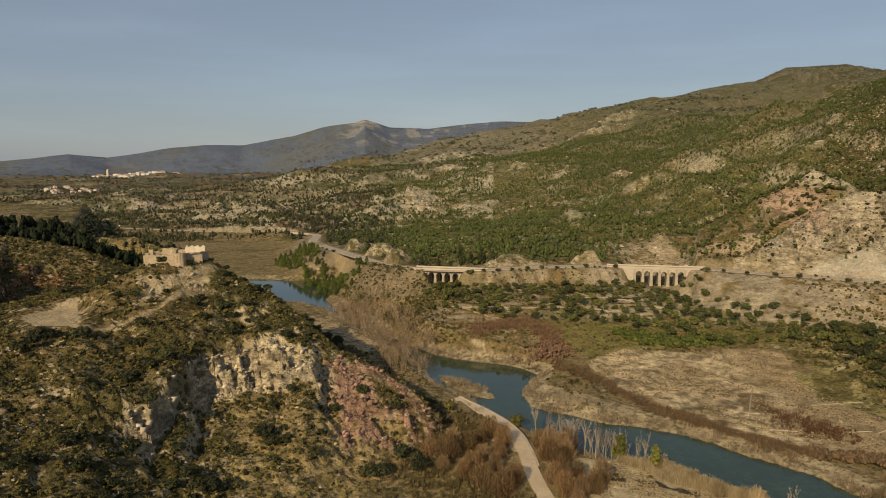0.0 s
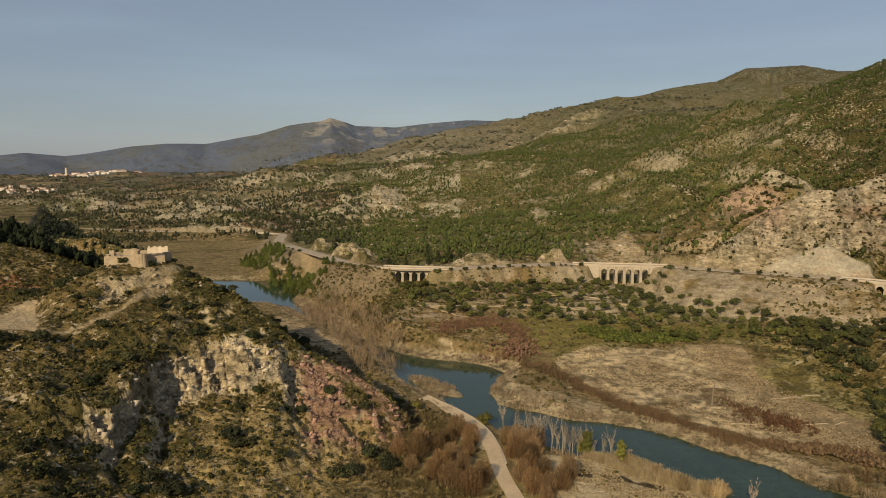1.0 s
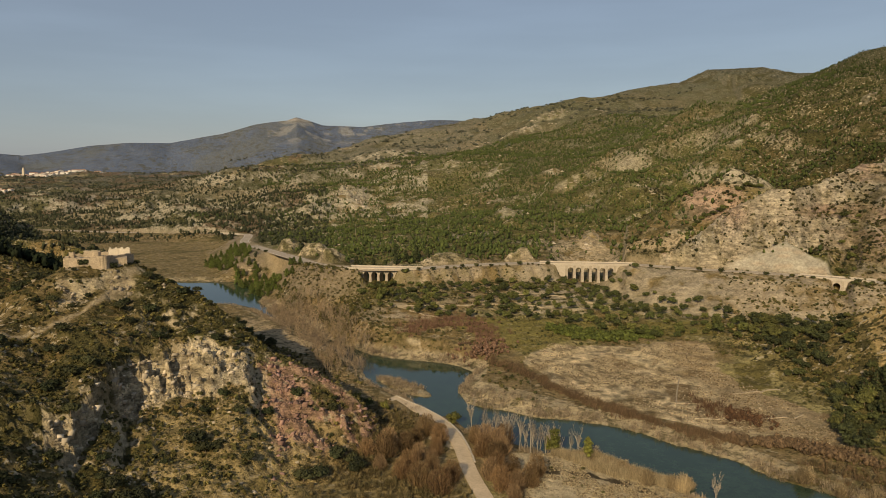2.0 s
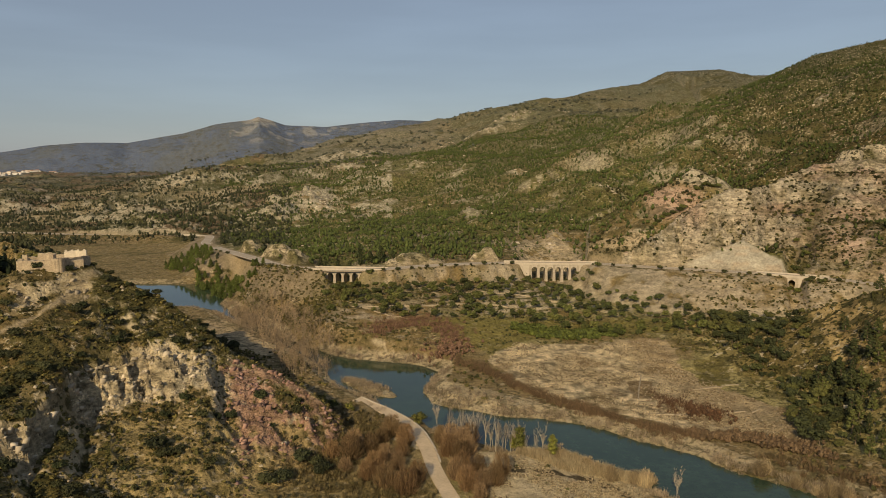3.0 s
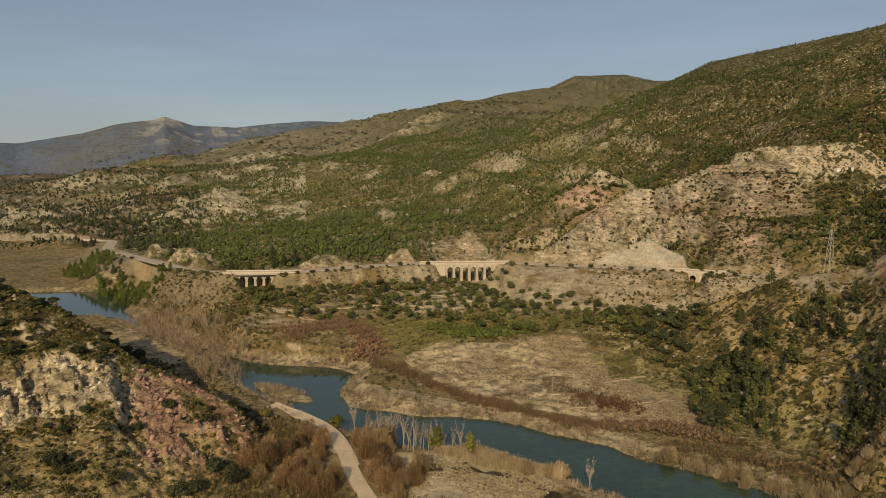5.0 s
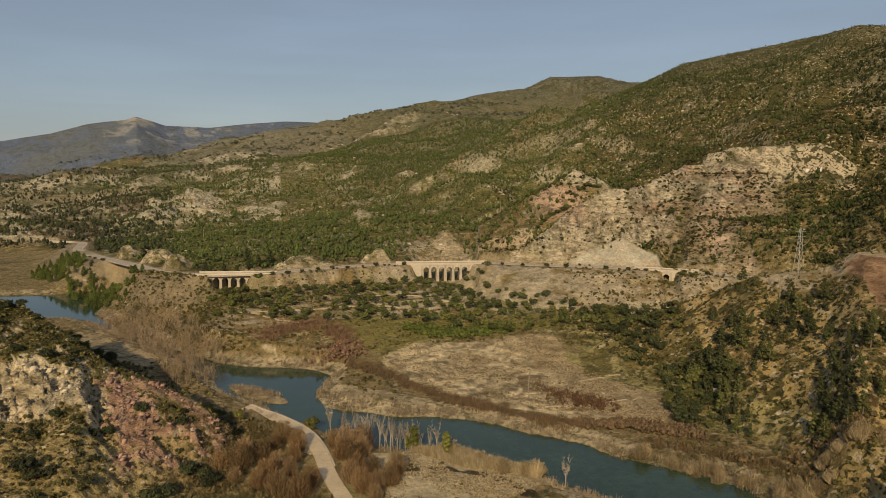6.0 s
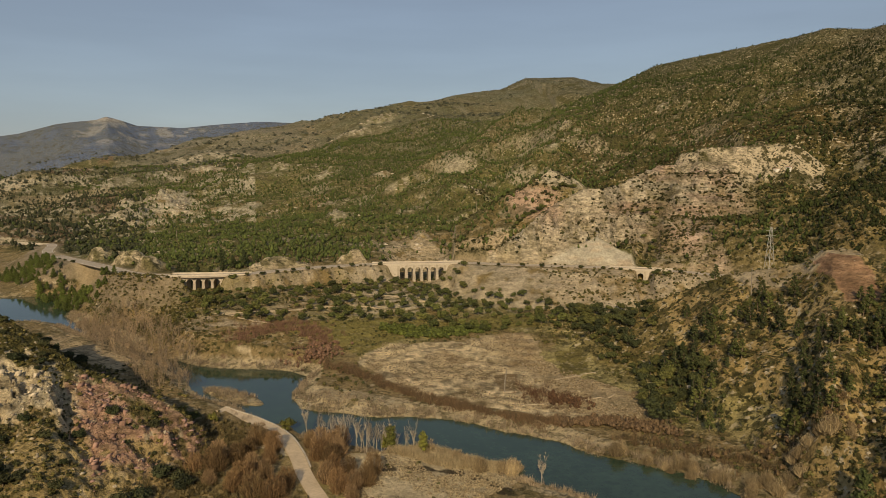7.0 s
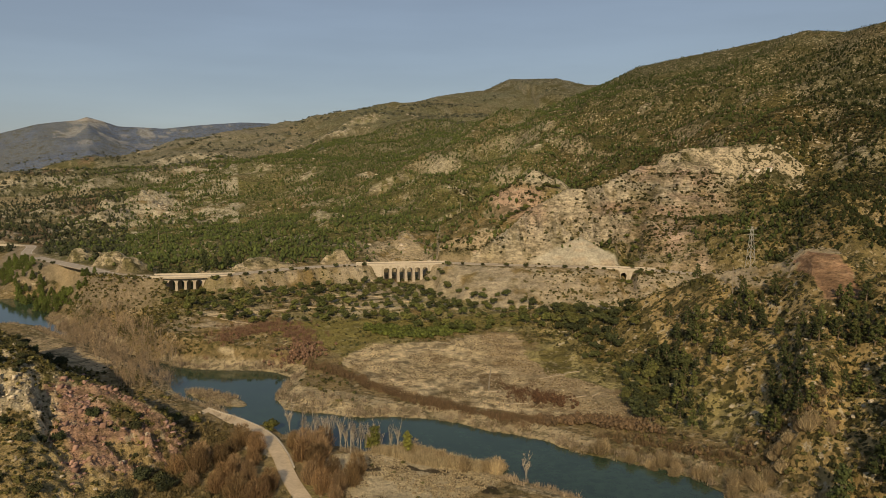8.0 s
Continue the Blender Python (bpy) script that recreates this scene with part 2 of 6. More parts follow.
    for gx, gy, ax, ay, w, depth in GULLIES:
        n = math.hypot(ax, ay)
        cross = np.abs((x - gx) * ay - (y - gy) * ax) / n
        along = ((x - gx) * ax + (y - gy) * ay) / n
        dip = np.maximum(dip, (1 - step(w * 0.45, w * 1.25, cross)) * step(-95, -50, along) * (1 - step(14, 70, along)) * depth)
    z = np.where(up, z - dip, np.maximum(z - dip, np.minimum(z, terr - 0.5)))
    mound = np.zeros(x.shape)
    for mx, my, tall, wide_ in MOUNDS:
        q = tall * np.minimum(1.25 * (1 - np.hypot(x - mx, y - my) / wide_ * (1 + 0.5 * fbm(x, y, 12, 4, 83))), 1.0 + 0.25 * fbm(x, y, 7, 3, 85)) + 0.3 * tall * (ribs(x, y, 9, 3, 87) - 0.6)
        top = zroad + q * 1.15
        mound = np.maximum(mound, np.where((s > 4) & (q > 0), step(-0.5, 1.5, top - z), 0))
        z = np.where((s > 3) & (q > 0), np.maximum(z, np.minimum(top, zroad + tall)), z)
    bench = (1 - step(5.5, 9, droad)) * (1 - step(1.5, 6, dip))
    z = z + (zroad - z) * bench
    # this side of the river
    west = 2.0 + (0.11 * np.clip(-x - 25, 0, 400) + 0.05 * np.clip(-x - 250, 0, 800)) * (1 - step(300, 370, r) * step(-30, -24, az))
    near_side = (s < 0) & (x < 60)
    cols = np.array(CASTLE_HILL)
    rc, zc, rb, zb, rf, zf, rt, zt = [np.interp(az, cols[:, 0], cols[:, k]) for k in range(1, 9)]
    n1 = fbm(x, y, 45, 4, 51)
    across = np.radians(az) * 215
    flute = ribs(across * 0.8 + r * 0.5, r * 0.45 - across * 0.2, 7, 4, 53)
    fine = ribs(across + r * 0.6, r * 0.5, 2.4, 3, 59)
    lip = np.exp(-((r - rf) / 14) ** 2)
    rj = r + lip * (n1 * 6 + (flute - 0.5) * 5 + (fine - 0.5) * 2.2)
    d = rc - r
    front = d > 0
    t1, t2, t3 = np.clip((rc - rj) / (rc - rb), 0, 1), np.clip((rb - rj) / (rb - rf), 0, 1), np.clip((rf - rj) / (rf - rt), 0, 1)
    fall = (zc - zb) * t1 + (zb - zf) * (t2 + 0.10 * np.sin(t2 * 18.8)) + (zf - zt) * t3 + 0.13 * np.clip(rt - rj, 0, 200)
    fall = fall + 20 * t1 * (1 - t1) * np.exp(-((az + 24.5) / 2.2) ** 2)
    fall = fall + 3.6 * step(-24.4, -23.2, az) * (1 - step(-19.4, -18.2, az)) * step(5, 11, d + 3 * flute - 1.5) * (1 - step(14, 36, d))
    grey_rock = np.exp(-(((az + 11.3) / 1.1) ** 2 + ((r - 226) / 4.5) ** 2))
    notch = np.exp(-((az + 9.9 + (r - 225) * 0.02) / 0.45) ** 2) * step(208, 216, r) * (1 - step(236, 246, r))
    notch2 = np.exp(-((az + 13.4 - (r - 215) * 0.08) / 0.5) ** 2) * step(205, 210, r) * (1 - step(222, 226, r))
    face = (zb - zf) / np.maximum(rb - rf, 1)
    bare_rock = step(-21.0, -20.0, az) + step(-25.6, -24.8, az) * (1 - step(-22.0, -21.2, az))
    scar = step(0.0, 0.12, t2) * (1 - step(0.03, 0.13, t3)) * step(0.35, 0.7, face + 0.25 * n1) * np.clip(bare_rock, 0.15, 1)
    knob = step(3, 7, d) * (1 - step(13, 20, d + 5 * n1)) * step(-24.4, -23.2, az) * (1 - step(-19.4, -18.2, az))
    scar = np.maximum(np.maximum(scar, step(0.35, 0.6, grey_rock)), 0.8 * knob * step(0.3, 0.55, flute))
    scar = np.maximum(scar, step(-9.2, -8.0, az + 2 * n1) * step(0.1, 0.3, t1 + t2) * (1 - step(0.2, 0.6, t3)) * step(0.3, 0.6, flute + 0.4 * fbm(x, y, 5, 3, 60)))
    rough_ = np.clip(d * 0.12, 0, 1.6)
    rocky = (ribs(x * 0.9 + y * 0.5, y * 0.55 - x * 0.3, 11, 5, 57) - 0.45) * rough_ + step(0.12, 0.3, fbm(x, y, 6, 4, 58)) * rough_ * 0.5 + scar * (ribs(across + z * 0.5, r * 0.6, 3.2, 3, 62) - 0.5) * 1.6
    hollow = 4.5 * np.exp(-((az + 19.7 - (r - 205) * 0.03) / 0.8) ** 2) * step(45, 60, d) * (1 - step(85, 110, d)) + 3.0 * notch + 2.0 * notch2
    back = np.where(az < -25, 0.12, 0.62) * -d
    q = np.where(front, zc - fall - hollow + rocky + 4.0 * grey_rock, zc - back)
    q = np.where((az > -75) & (az < -0.6), q, q - 30 * step(-0.6, 2.5, az) - 60 * (az <= -75))
    ca, sa = math.cos(radians(20.3)), math.sin(radians(20.3))
    cu, cv = (x + 98.9) * ca + (y - 267.3) * sa + 3.0, -(x + 98.9) * sa + (y - 267.3) * ca - 1.7
    q = np.maximum(q, np.minimum(52.6, 52.6 - 1.1 * (np.hypot(cu / 1.45, cv) - 8.5)) + 0.5 * n1)
    z = np.where(near_side, softmax(z, np.minimum(west, 34), 2), z)
    z = np.where(near_side, softmax(z, q, 2.0), z)
    scar = np.where(near_side & front, scar, 0)
    for line, sl, seed in ((LEFT_RIDGE, 0.24, 61), (DARK_HILL, 0.34, 67)):
        q2, _, _, _ = flank(line, sl, 0, seed, 0.08, 60)
        z = np.where((s < 0) & (x < 0) & (r > 295), softmax(z, q2, 4), z)
    park = 1 - step(7, 13, np.hypot(((x + 130) * 0.35 - (y - 232) * 0.94) * 0.6, (x + 130) * 0.94 + (y - 232) * 0.35) + 2 * n1)
    z = z + (39.0 - z) * park
    # the hill with the pylon
    d, zc = by_bearing(az, r, EAST_HILL)
    q = zc - np.where(d > 0, d * (0.48 + 0.08 * fbm(x, y, 50, 3, 71)), d * -0.5) + (ribs(x, y, 34, 4, 73) - 0.5) * np.minimum(np.abs(d) * 0.12, 6)
    q = np.where((az > 22) & (az < 140), q, -50)
    cutting = inside(x + 3 * fbm(x, y, 8, 3, 75), y + 3 * fbm(x, y, 8, 3, 76), RED_CUT) * step(2, 5, d)
    beds = np.floor(q / 1.5) * 1.5 + 1.5 * step(0.55, 1.0, q / 1.5 % 1.0)
    q = np.where(cutting > 0.5, beds, q)
    z = np.where(s < 4, softmax(z, q, 3 - 2.6 * cutting), z)
    z = z + (zroad - z) * bench * (droad < 9)
    # small relief, then the river's bed
    z = z + fbm(x, y, 9, 4, 81) * np.clip(0.15 + (z - 3) * 0.035, 0.12, 0.9) * (1 - bench) * (1 - park)
    w = water_edge(x, y)
    floor_ = (s < 0) & (r < 900)
    z = np.where(floor_, np.minimum(z, np.maximum(-1.6 + 0 * z, 0.16 * w + 0.35 * np.sign(w)) + 40 * step(4, 44, w)), z)
    return z, dict(s=s, az=az, r=r, w=w, cliff=cliff, scar=scar, bench=bench, droad=droad, park=park, dip=dip, up=up, mound=mound, bare=bare, apron=apron, gully=gully, cutting=cutting)


def height(x, y):
    return land(np.atleast_1d(x), np.atleast_1d(y))[0]


# ---------------------------------------------------------------- materials
def material(name, rough=0.85, spec=0.3):
    m = bpy.data.materials.new(name)
    m.use_nodes = True
    b = m.node_tree.nodes["Principled BSDF"]
    b.inputs["Roughness"].default_value = rough
    b.inputs["Specular IOR Level"].default_value = spec
    return m, m.node_tree.nodes, m.node_tree.links, b


def node(nodes, kind, **sockets):
    n = nodes.new(kind)
    for k, v in sockets.items():
        n.inputs[k.replace("_", " ")].default_value = v
    return n


def two_noise(nodes, links, base, small, large, amount=0.35):
    """Multiplies a colour socket by grain at two real-world sizes."""
    geo = nodes.new("ShaderNodeNewGeometry")
    out = base
    for size, amt in ((small, amount), (large, amount * 0.8)):
        n = node(nodes, "ShaderNodeTexNoise", Scale=1.0 / size, Detail=5.0, Roughness=0.65)
        links.new(geo.outputs["Position"], n.inputs["Vector"])
        r = node(nodes, "ShaderNodeMapRange", From_Min=0.3, From_Max=0.7, To_Min=1 - amt, To_Max=1 + amt)
        links.new(n.outputs["Fac"], r.inputs["Value"])
        v = node(nodes, "ShaderNodeVectorMath")
        v.operation = "SCALE"
        links.new(out, v.inputs[0])
        links.new(r.outputs[0], v.inputs["Scale"])
        out = v.outputs[0]
    return out, geo


def bump(nodes, links, bsdf, geo, size, strength, distance):
    n = node(nodes, "ShaderNodeTexNoise", Scale=1.0 / size, Detail=6.0, Roughness=0.7)
    links.new(geo.outputs["Position"], n.inputs["Vector"])
    b = node(nodes, "ShaderNodeBump", Strength=strength, Distance=distance)
    links.new(n.outputs["Fac"], b.inputs["Height"])
    links.new(b.outputs[0], bsdf.inputs["Normal"])


def plain(name, colour, small=0.3, large=4.0, amount=0.3, rough=0.85, relief=0.05):
    m, n, l, b = material(name, rough)
    c = n.new("ShaderNodeRGB")
    c.outputs[0].default_value = (*colour, 1)
    out, geo = two_noise(n, l, c.outputs[0], small, large, amount)
    l.new(out, b.inputs["Base Color"])
    if relief:
        bump(n, l, b, geo, small * 2, 0.6, relief)
    return m


def threshold(nodes, links, geo, size, detail, rough, lo, hi, shift=0.0):
    """A fractal mask, 0 to 1, whose largest lumps are size metres."""
    mp = nodes.new("ShaderNodeVectorMath")
    mp.operation = "ADD"
    mp.inputs[1].default_value = (shift, shift * 1.7, 0)
    links.new(geo.outputs["Position"], mp.inputs[0])
    n = node(nodes, "ShaderNodeTexNoise", Scale=1.0 / size, Detail=detail, Roughness=rough)
    links.new(mp.outputs[0], n.inputs["Vector"])
    r = node(nodes, "ShaderNodeMapRange", From_Min=lo, From_Max=hi)
    links.new(n.outputs["Fac"], r.inputs["Value"])
    return r.outputs[0]


def mixed(nodes, links, a, colour, fac, extra=None):
    f = fac
    if extra is not None:
        m = nodes.new("ShaderNodeMath")
        m.operation = "MULTIPLY"
        links.new(fac, m.inputs[0])
        links.new(extra, m.inputs[1])
        f = m.outputs[0]
    x = nodes.new("ShaderNodeMix")
    x.data_type = "RGBA"
    links.new(f, x.inputs["Factor"])
    links.new(a, x.inputs["A"])
    x.inputs["B"].default_value = (*colour, 1)
    return x.outputs["Result"]


def ground_material():
    """The cover's colour, far haze included, broken by stones, dry tufts and dark low herbs where they grow."""
    m, n, l, b = material("land", 0.95, 0.1)
    a = n.new("ShaderNodeAttribute")
    a.attribute_name = "cover"
    out, geo = two_noise(n, l, a.outputs["Color"], 1.1, 14.0, 0.28)
    grows = a.outputs["Alpha"]
    out = mixed(n, l, out, (0.50, 0.42, 0.28), threshold(n, l, geo, 3.2, 3, 0.65, 0.57, 0.62, 31.0), grows)
    out = mixed(n, l, out, (0.085, 0.078, 0.028), threshold(n, l, geo, 42.0, 6, 0.7, 0.53, 0.60, 13.0), grows)
    out = mixed(n, l, out, (0.065, 0.058, 0.02), threshold(n, l, geo, 6.5, 4, 0.62, 0.535, 0.585), grows)
    out = mixed(n, l, out, (0.035, 0.034, 0.013), threshold(n, l, geo, 1.9, 2.5, 0.6, 0.545, 0.59, 77.0), grows)
    rock = n.new("ShaderNodeAttribute")
    rock.attribute_name = "rock"
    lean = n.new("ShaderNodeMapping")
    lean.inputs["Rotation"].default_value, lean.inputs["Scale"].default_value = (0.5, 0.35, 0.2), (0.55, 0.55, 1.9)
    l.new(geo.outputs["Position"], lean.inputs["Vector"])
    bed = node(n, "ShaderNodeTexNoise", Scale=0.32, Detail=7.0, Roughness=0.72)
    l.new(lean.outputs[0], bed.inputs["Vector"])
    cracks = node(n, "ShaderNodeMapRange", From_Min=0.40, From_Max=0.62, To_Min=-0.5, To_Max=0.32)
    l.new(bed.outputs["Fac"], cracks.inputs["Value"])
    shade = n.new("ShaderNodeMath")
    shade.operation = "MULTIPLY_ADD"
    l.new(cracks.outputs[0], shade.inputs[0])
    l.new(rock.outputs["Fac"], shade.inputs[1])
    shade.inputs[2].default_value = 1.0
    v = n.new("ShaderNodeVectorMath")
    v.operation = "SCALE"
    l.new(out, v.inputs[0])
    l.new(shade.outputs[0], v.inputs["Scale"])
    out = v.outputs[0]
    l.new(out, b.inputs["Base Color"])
    soil = node(n, "ShaderNodeTexNoise", Scale=1 / 2.8, Detail=6.0, Roughness=0.7)
    l.new(geo.outputs["Position"], soil.inputs["Vector"])
    relief = node(n, "ShaderNodeMix")
    l.new(rock.outputs["Fac"], relief.inputs["Factor"])
    l.new(soil.outputs["Fac"], relief.inputs["A"])
    l.new(bed.outputs["Fac"], relief.inputs["B"])
    bp = node(n, "ShaderNodeBump", Strength=1.0, Distance=2.4)
    l.new(relief.outputs["Result"], bp.inputs["Height"])
    l.new(bp.outputs[0], b.inputs["Normal"])
    return m


GROUND = ground_material()


# ---------------------------------------------------------------- the ground, one sheet to the horizon
def blend(base, colour, mask):
    return base + (np.array(colour) - base) * mask[:, None]


def ground_cover(x, y, z, slope, k):
    """Colours of soil, rock, grass and gravel over the land, with painted haze and shade."""
    s, az, r, w = k["s"], k["az"], k["r"], k["w"]
    n1, n2, n3 = fbm(x, y, 30, 5, 101), fbm(x, y, 6, 4, 103), fbm(x, y, 160, 4, 107)
    c = np.tile(np.array([0.235, 0.175, 0.085]), (len(x), 1))                       # dry grass
    east = (az > 28) & (s < 0) & (z > 4)
    c = blend(c, (0.13, 0.12, 0.04), step(-0.1, 0.35, n1 + 0.4 * n2) * (1 - 0.6 * east))               # low green scrub
    c = blend(c, (0.34, 0.27, 0.165), step(0.15, 0.5, n2 - 0.4 * n1))                # bare soil
    c = blend(c, (0.44, 0.33, 0.16), east * step(-0.4, 0.0, n2 + 0.5 * n1) * 0.75)
    hill = k["up"] & (r > 430)
    # brown scrub, darkened further in place of the shade among its bushes
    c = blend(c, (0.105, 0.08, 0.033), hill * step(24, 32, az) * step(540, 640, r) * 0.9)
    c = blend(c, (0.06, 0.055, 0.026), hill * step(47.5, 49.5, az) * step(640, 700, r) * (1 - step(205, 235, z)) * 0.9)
    c = blend(c, (0.21, 0.125, 0.07), hill * step(43, 47, az) * step(195, 245, z) * step(-0.2, 0.2, n1) * 0.8)
    c = blend(c, (0.135, 0.135, 0.05), hill * (r < 2400) * (1 - 0.7 * step(24, 32, az) * step(540, 640, r)) * step(-0.4, 0.2, n3 + 0.5 * n1) * 0.8)
    c = blend(c, (0.40, 0.35, 0.27), hill * (0.8 - 0.45 * step(28, 34, az)) * step(0.34, 0.5, fbm(x, y, 40, 5, 109) + (slope - 0.3) * 0.45 + 0.3 * n2))
    # distance haze is put into the colour: greyer past 1 km, then blue
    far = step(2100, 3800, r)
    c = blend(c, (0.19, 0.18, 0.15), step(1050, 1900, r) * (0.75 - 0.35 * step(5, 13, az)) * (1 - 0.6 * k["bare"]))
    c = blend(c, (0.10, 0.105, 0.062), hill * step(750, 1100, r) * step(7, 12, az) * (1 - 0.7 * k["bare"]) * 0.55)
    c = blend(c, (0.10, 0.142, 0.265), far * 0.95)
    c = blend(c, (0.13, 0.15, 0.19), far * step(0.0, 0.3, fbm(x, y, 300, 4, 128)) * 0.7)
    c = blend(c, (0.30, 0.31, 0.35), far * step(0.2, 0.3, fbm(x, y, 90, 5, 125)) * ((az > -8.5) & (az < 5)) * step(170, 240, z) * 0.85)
    c = blend(c, (0.42, 0.385, 0.38), (r > 3500) * (az > -7.6) * (az < -5.3) * step(338, 356, z) * step(0.2, 0.5, ribs(x, z * 3, 60, 4, 126)) * 0.8)
    # the western plain's colour is greyed for haze too
    c = blend(c, (0.125, 0.116, 0.078), (k["up"] & (az < -6) & (r > 700) & (r < 3700)) * 0.55)
    plain_ = (az < -6) & (r > 750) & (r < 3700) & k["up"]
    cx, cy = (x + 40 * n3) / 75, (y + 40 * n1) / 140
    crop = hash01(np.floor(cx), np.floor(cy), 5)
    c = blend(c, (0.17, 0.115, 0.075), plain_ * (crop < 0.45) * 0.8)
    c = blend(c, (0.33, 0.27, 0.17), plain_ * (crop > 0.86) * 0.85)
    c = blend(c, (0.10, 0.10, 0.04), plain_ * ((crop > 0.45) & (crop < 0.62)) * 0.8)
    c = blend(c, (0.45, 0.41, 0.335), (k["up"] & (az < 4) & (r > 640) & (r < 1900)) * step(0.30, 0.46, slope + 0.35 * n2 + 0.2 * n1) * 0.85)
    c = blend(c, (0.46, 0.42, 0.335), k["bare"] * step(-0.35, 0.05, n2 + 0.3 * n1) * 0.85)
    c = blend(c, (0.36, 0.275, 0.225), (k["up"] & (az > 32.5) & (az < 41) & (r > 470) & (r < 592)) * step(-0.25, 0.1, n2 + 0.4 * n1) * 0.75)
    c = blend(c, (0.22, 0.175, 0.08), (k["up"] & (az > 40.5) & (r > 330) & (r < 580)) * step(-0.3, 0.1, n1 + n2) * 0.85)
    # valley floor
    floor_ = (s < 0) & (z < 7) & (r < 900)
    c = blend(c, (0.27, 0.205, 0.115), floor_ * 0.8)
    c = blend(c, (0.36, 0.32, 0.15), ((s < -20) & (x > 0)) * step(20, 36, w) * step(2.2, 3.6, z + n1 * 2) * (1 - step(12, 15, z)) * step(-0.3, 0.2, n1 + n2 * 0.5) * 0.75)
    straw = inside(x + 5 * n1 + 3 * n2, y + 6 * n1 - 3 * n2, [(63, 297), (80, 320), (149, 307), (144, 275), (152, 235), (160, 214), (146, 188), (108, 219), (75, 252)])
    c = blend(c, (0.55, 0.45, 0.305), straw * 0.95)
    furrow = fbm(x, y, 2.6, 3, 121)
    c = c * (1 + straw * np.clip(furrow * 1.3, -0.6, 0.3))[:, None]
    c = blend(c, (0.37, 0.285, 0.18), straw * step(122, 136, x + 10 * n1) * 0.75)
    c = blend(c, (0.17, 0.115, 0.06), inside(x, y, [(108, 243), (116, 243), (124, 262), (114, 264)]) * 0.7)
    c = blend(c, (0.20, 0.14, 0.075), straw * step(0.16, 0.5, fbm(x, y, 13, 6, 113)) * 0.7)
    green = inside(x, y, [(24, 352), (58, 318), (66, 305), (96, 326), (160, 312), (172, 332), (96, 352)])
    c = blend(c, (0.20, 0.175, 0.058), green * (0.8 + 0.2 * n2))
    oakwood = inside(x + 4 * n1, y + 4 * n2, [(187, 341), (215, 327), (188, 251), (178, 228), (168, 242), (159, 256), (166, 288)])
    c = blend(c, (0.17, 0.14, 0.06), oakwood * 0.75)
    patch = inside(x + 2 * n1, y + 2 * n2, [(150, 277), (162, 274), (153, 250), (141, 252)])
    c = blend(c, (0.17, 0.145, 0.055), patch * 0.95)
    meadow = inside(x, y, [(-190, 560), (-110, 545), (-100, 580), (-128, 720), (-190, 800), (-330, 780)])
    c = blend(c, (0.25, 0.195, 0.10), meadow * (0.85 + 0.15 * n2))
    c = blend(c, (0.47, 0.39, 0.27), ((w > 0) & (w < 9) & (z < 3)) * step(-0.4, 0.05, n1 + 0.3 * n2) * 0.9)
    c = blend(c, (0.45, 0.37, 0.25), inside(x + 2 * n2, y + 2 * n1, [(33, 260), (42, 273), (60, 256), (76, 241), (60, 242), (45, 246)]) * 0.85)
    c = blend(c, (0.50, 0.39, 0.26), inside(x + 6 * n1, y + 5 * n2, [(-78, 408), (-52, 400), (-30, 372), (-22, 330), (-36, 318), (-62, 335)]) * 0.9)
    mud = near(x, y, [(48, 189, 0), (58, 185, 0), (69, 180, 0), (75, 169, 0), (77, 162, 0)])[0]
    gravel = inside(x, y, [(33, 205), (60, 196), (88, 172), (60, 160), (34, 175)])
    c = blend(c, (0.52, 0.44, 0.315), gravel * 0.9)
    c = blend(c, (0.05, 0.04, 0.028), (1 - step(1.0, 1.7, mud + fbm(x, y, 3.5, 4, 127) * 3.2)) * 0.95)
    # banks and cuttings of the road
    bank = (s < -4) & (s > -80) & (slope > 0.10) & (z > 10) & (r > 300) & (az > -14)
    c = blend(c, (0.46, 0.39, 0.305), bank * step(-0.5, 0.1, n2 + 0.5 * n1) * 0.85)
    c = blend(c, (0.27, 0.22, 0.165), bank * (1 - step(-3, 3, az)) * 0.85)
    c = blend(c, (0.21, 0.18, 0.085), bank * step(-4, 0, az) * (1 - step(9, 13, az)) * step(-0.3, 0.15, n1 + 0.6 * n2) * 0.8)
    c = blend(c, (0.25, 0.205, 0.15), ((s < -4) & (s > -62) & (az < -3) & (az > -14) & (r > 425) & (r < 740) & (z > 4)) * step(-0.5, 0.0, n2 + 0.3 * n1) * 0.85)
    cut = (s > 3) & (s < 26) & (slope > 0.30) & (az < 41)
    c = blend(c, (0.46, 0.37, 0.26), cut * step(-0.1, 0.15, fbm(x, y, 60, 3, 115)) * 0.85)
    band = fbm(x * 0.5 + z * 0.4, z * 5.0 - y * 0.15, 34, 5, 117)
    grey = fbm(x * 0.3, z * 7.0, 16, 4, 119)
    c = blend(c, (0.50, 0.445, 0.37), k["cliff"] * (0.85 + 0.15 * n2))
    c = blend(c, (0.66, 0.60, 0.50), k["cliff"] * (1 - step(25.5, 27.5, az + n1)) * 0.7)
    rosy = np.maximum(step(34.5, 35.8, az) * step(-0.35, 0.1, band + 0.4 * n1), np.exp(-(((az - 27.9) / 1.0) ** 2 + ((z - 58) / 8) ** 2)))
    c = blend(c, (0.42, 0.29, 0.235), k["cliff"] * np.clip(np.maximum(rosy, step(0.15, 0.45, band)), 0, 1) * 0.75)
    c = blend(c, (0.33, 0.27, 0.20), k["cliff"] * step(0.05, 0.35, grey) * 0.55)
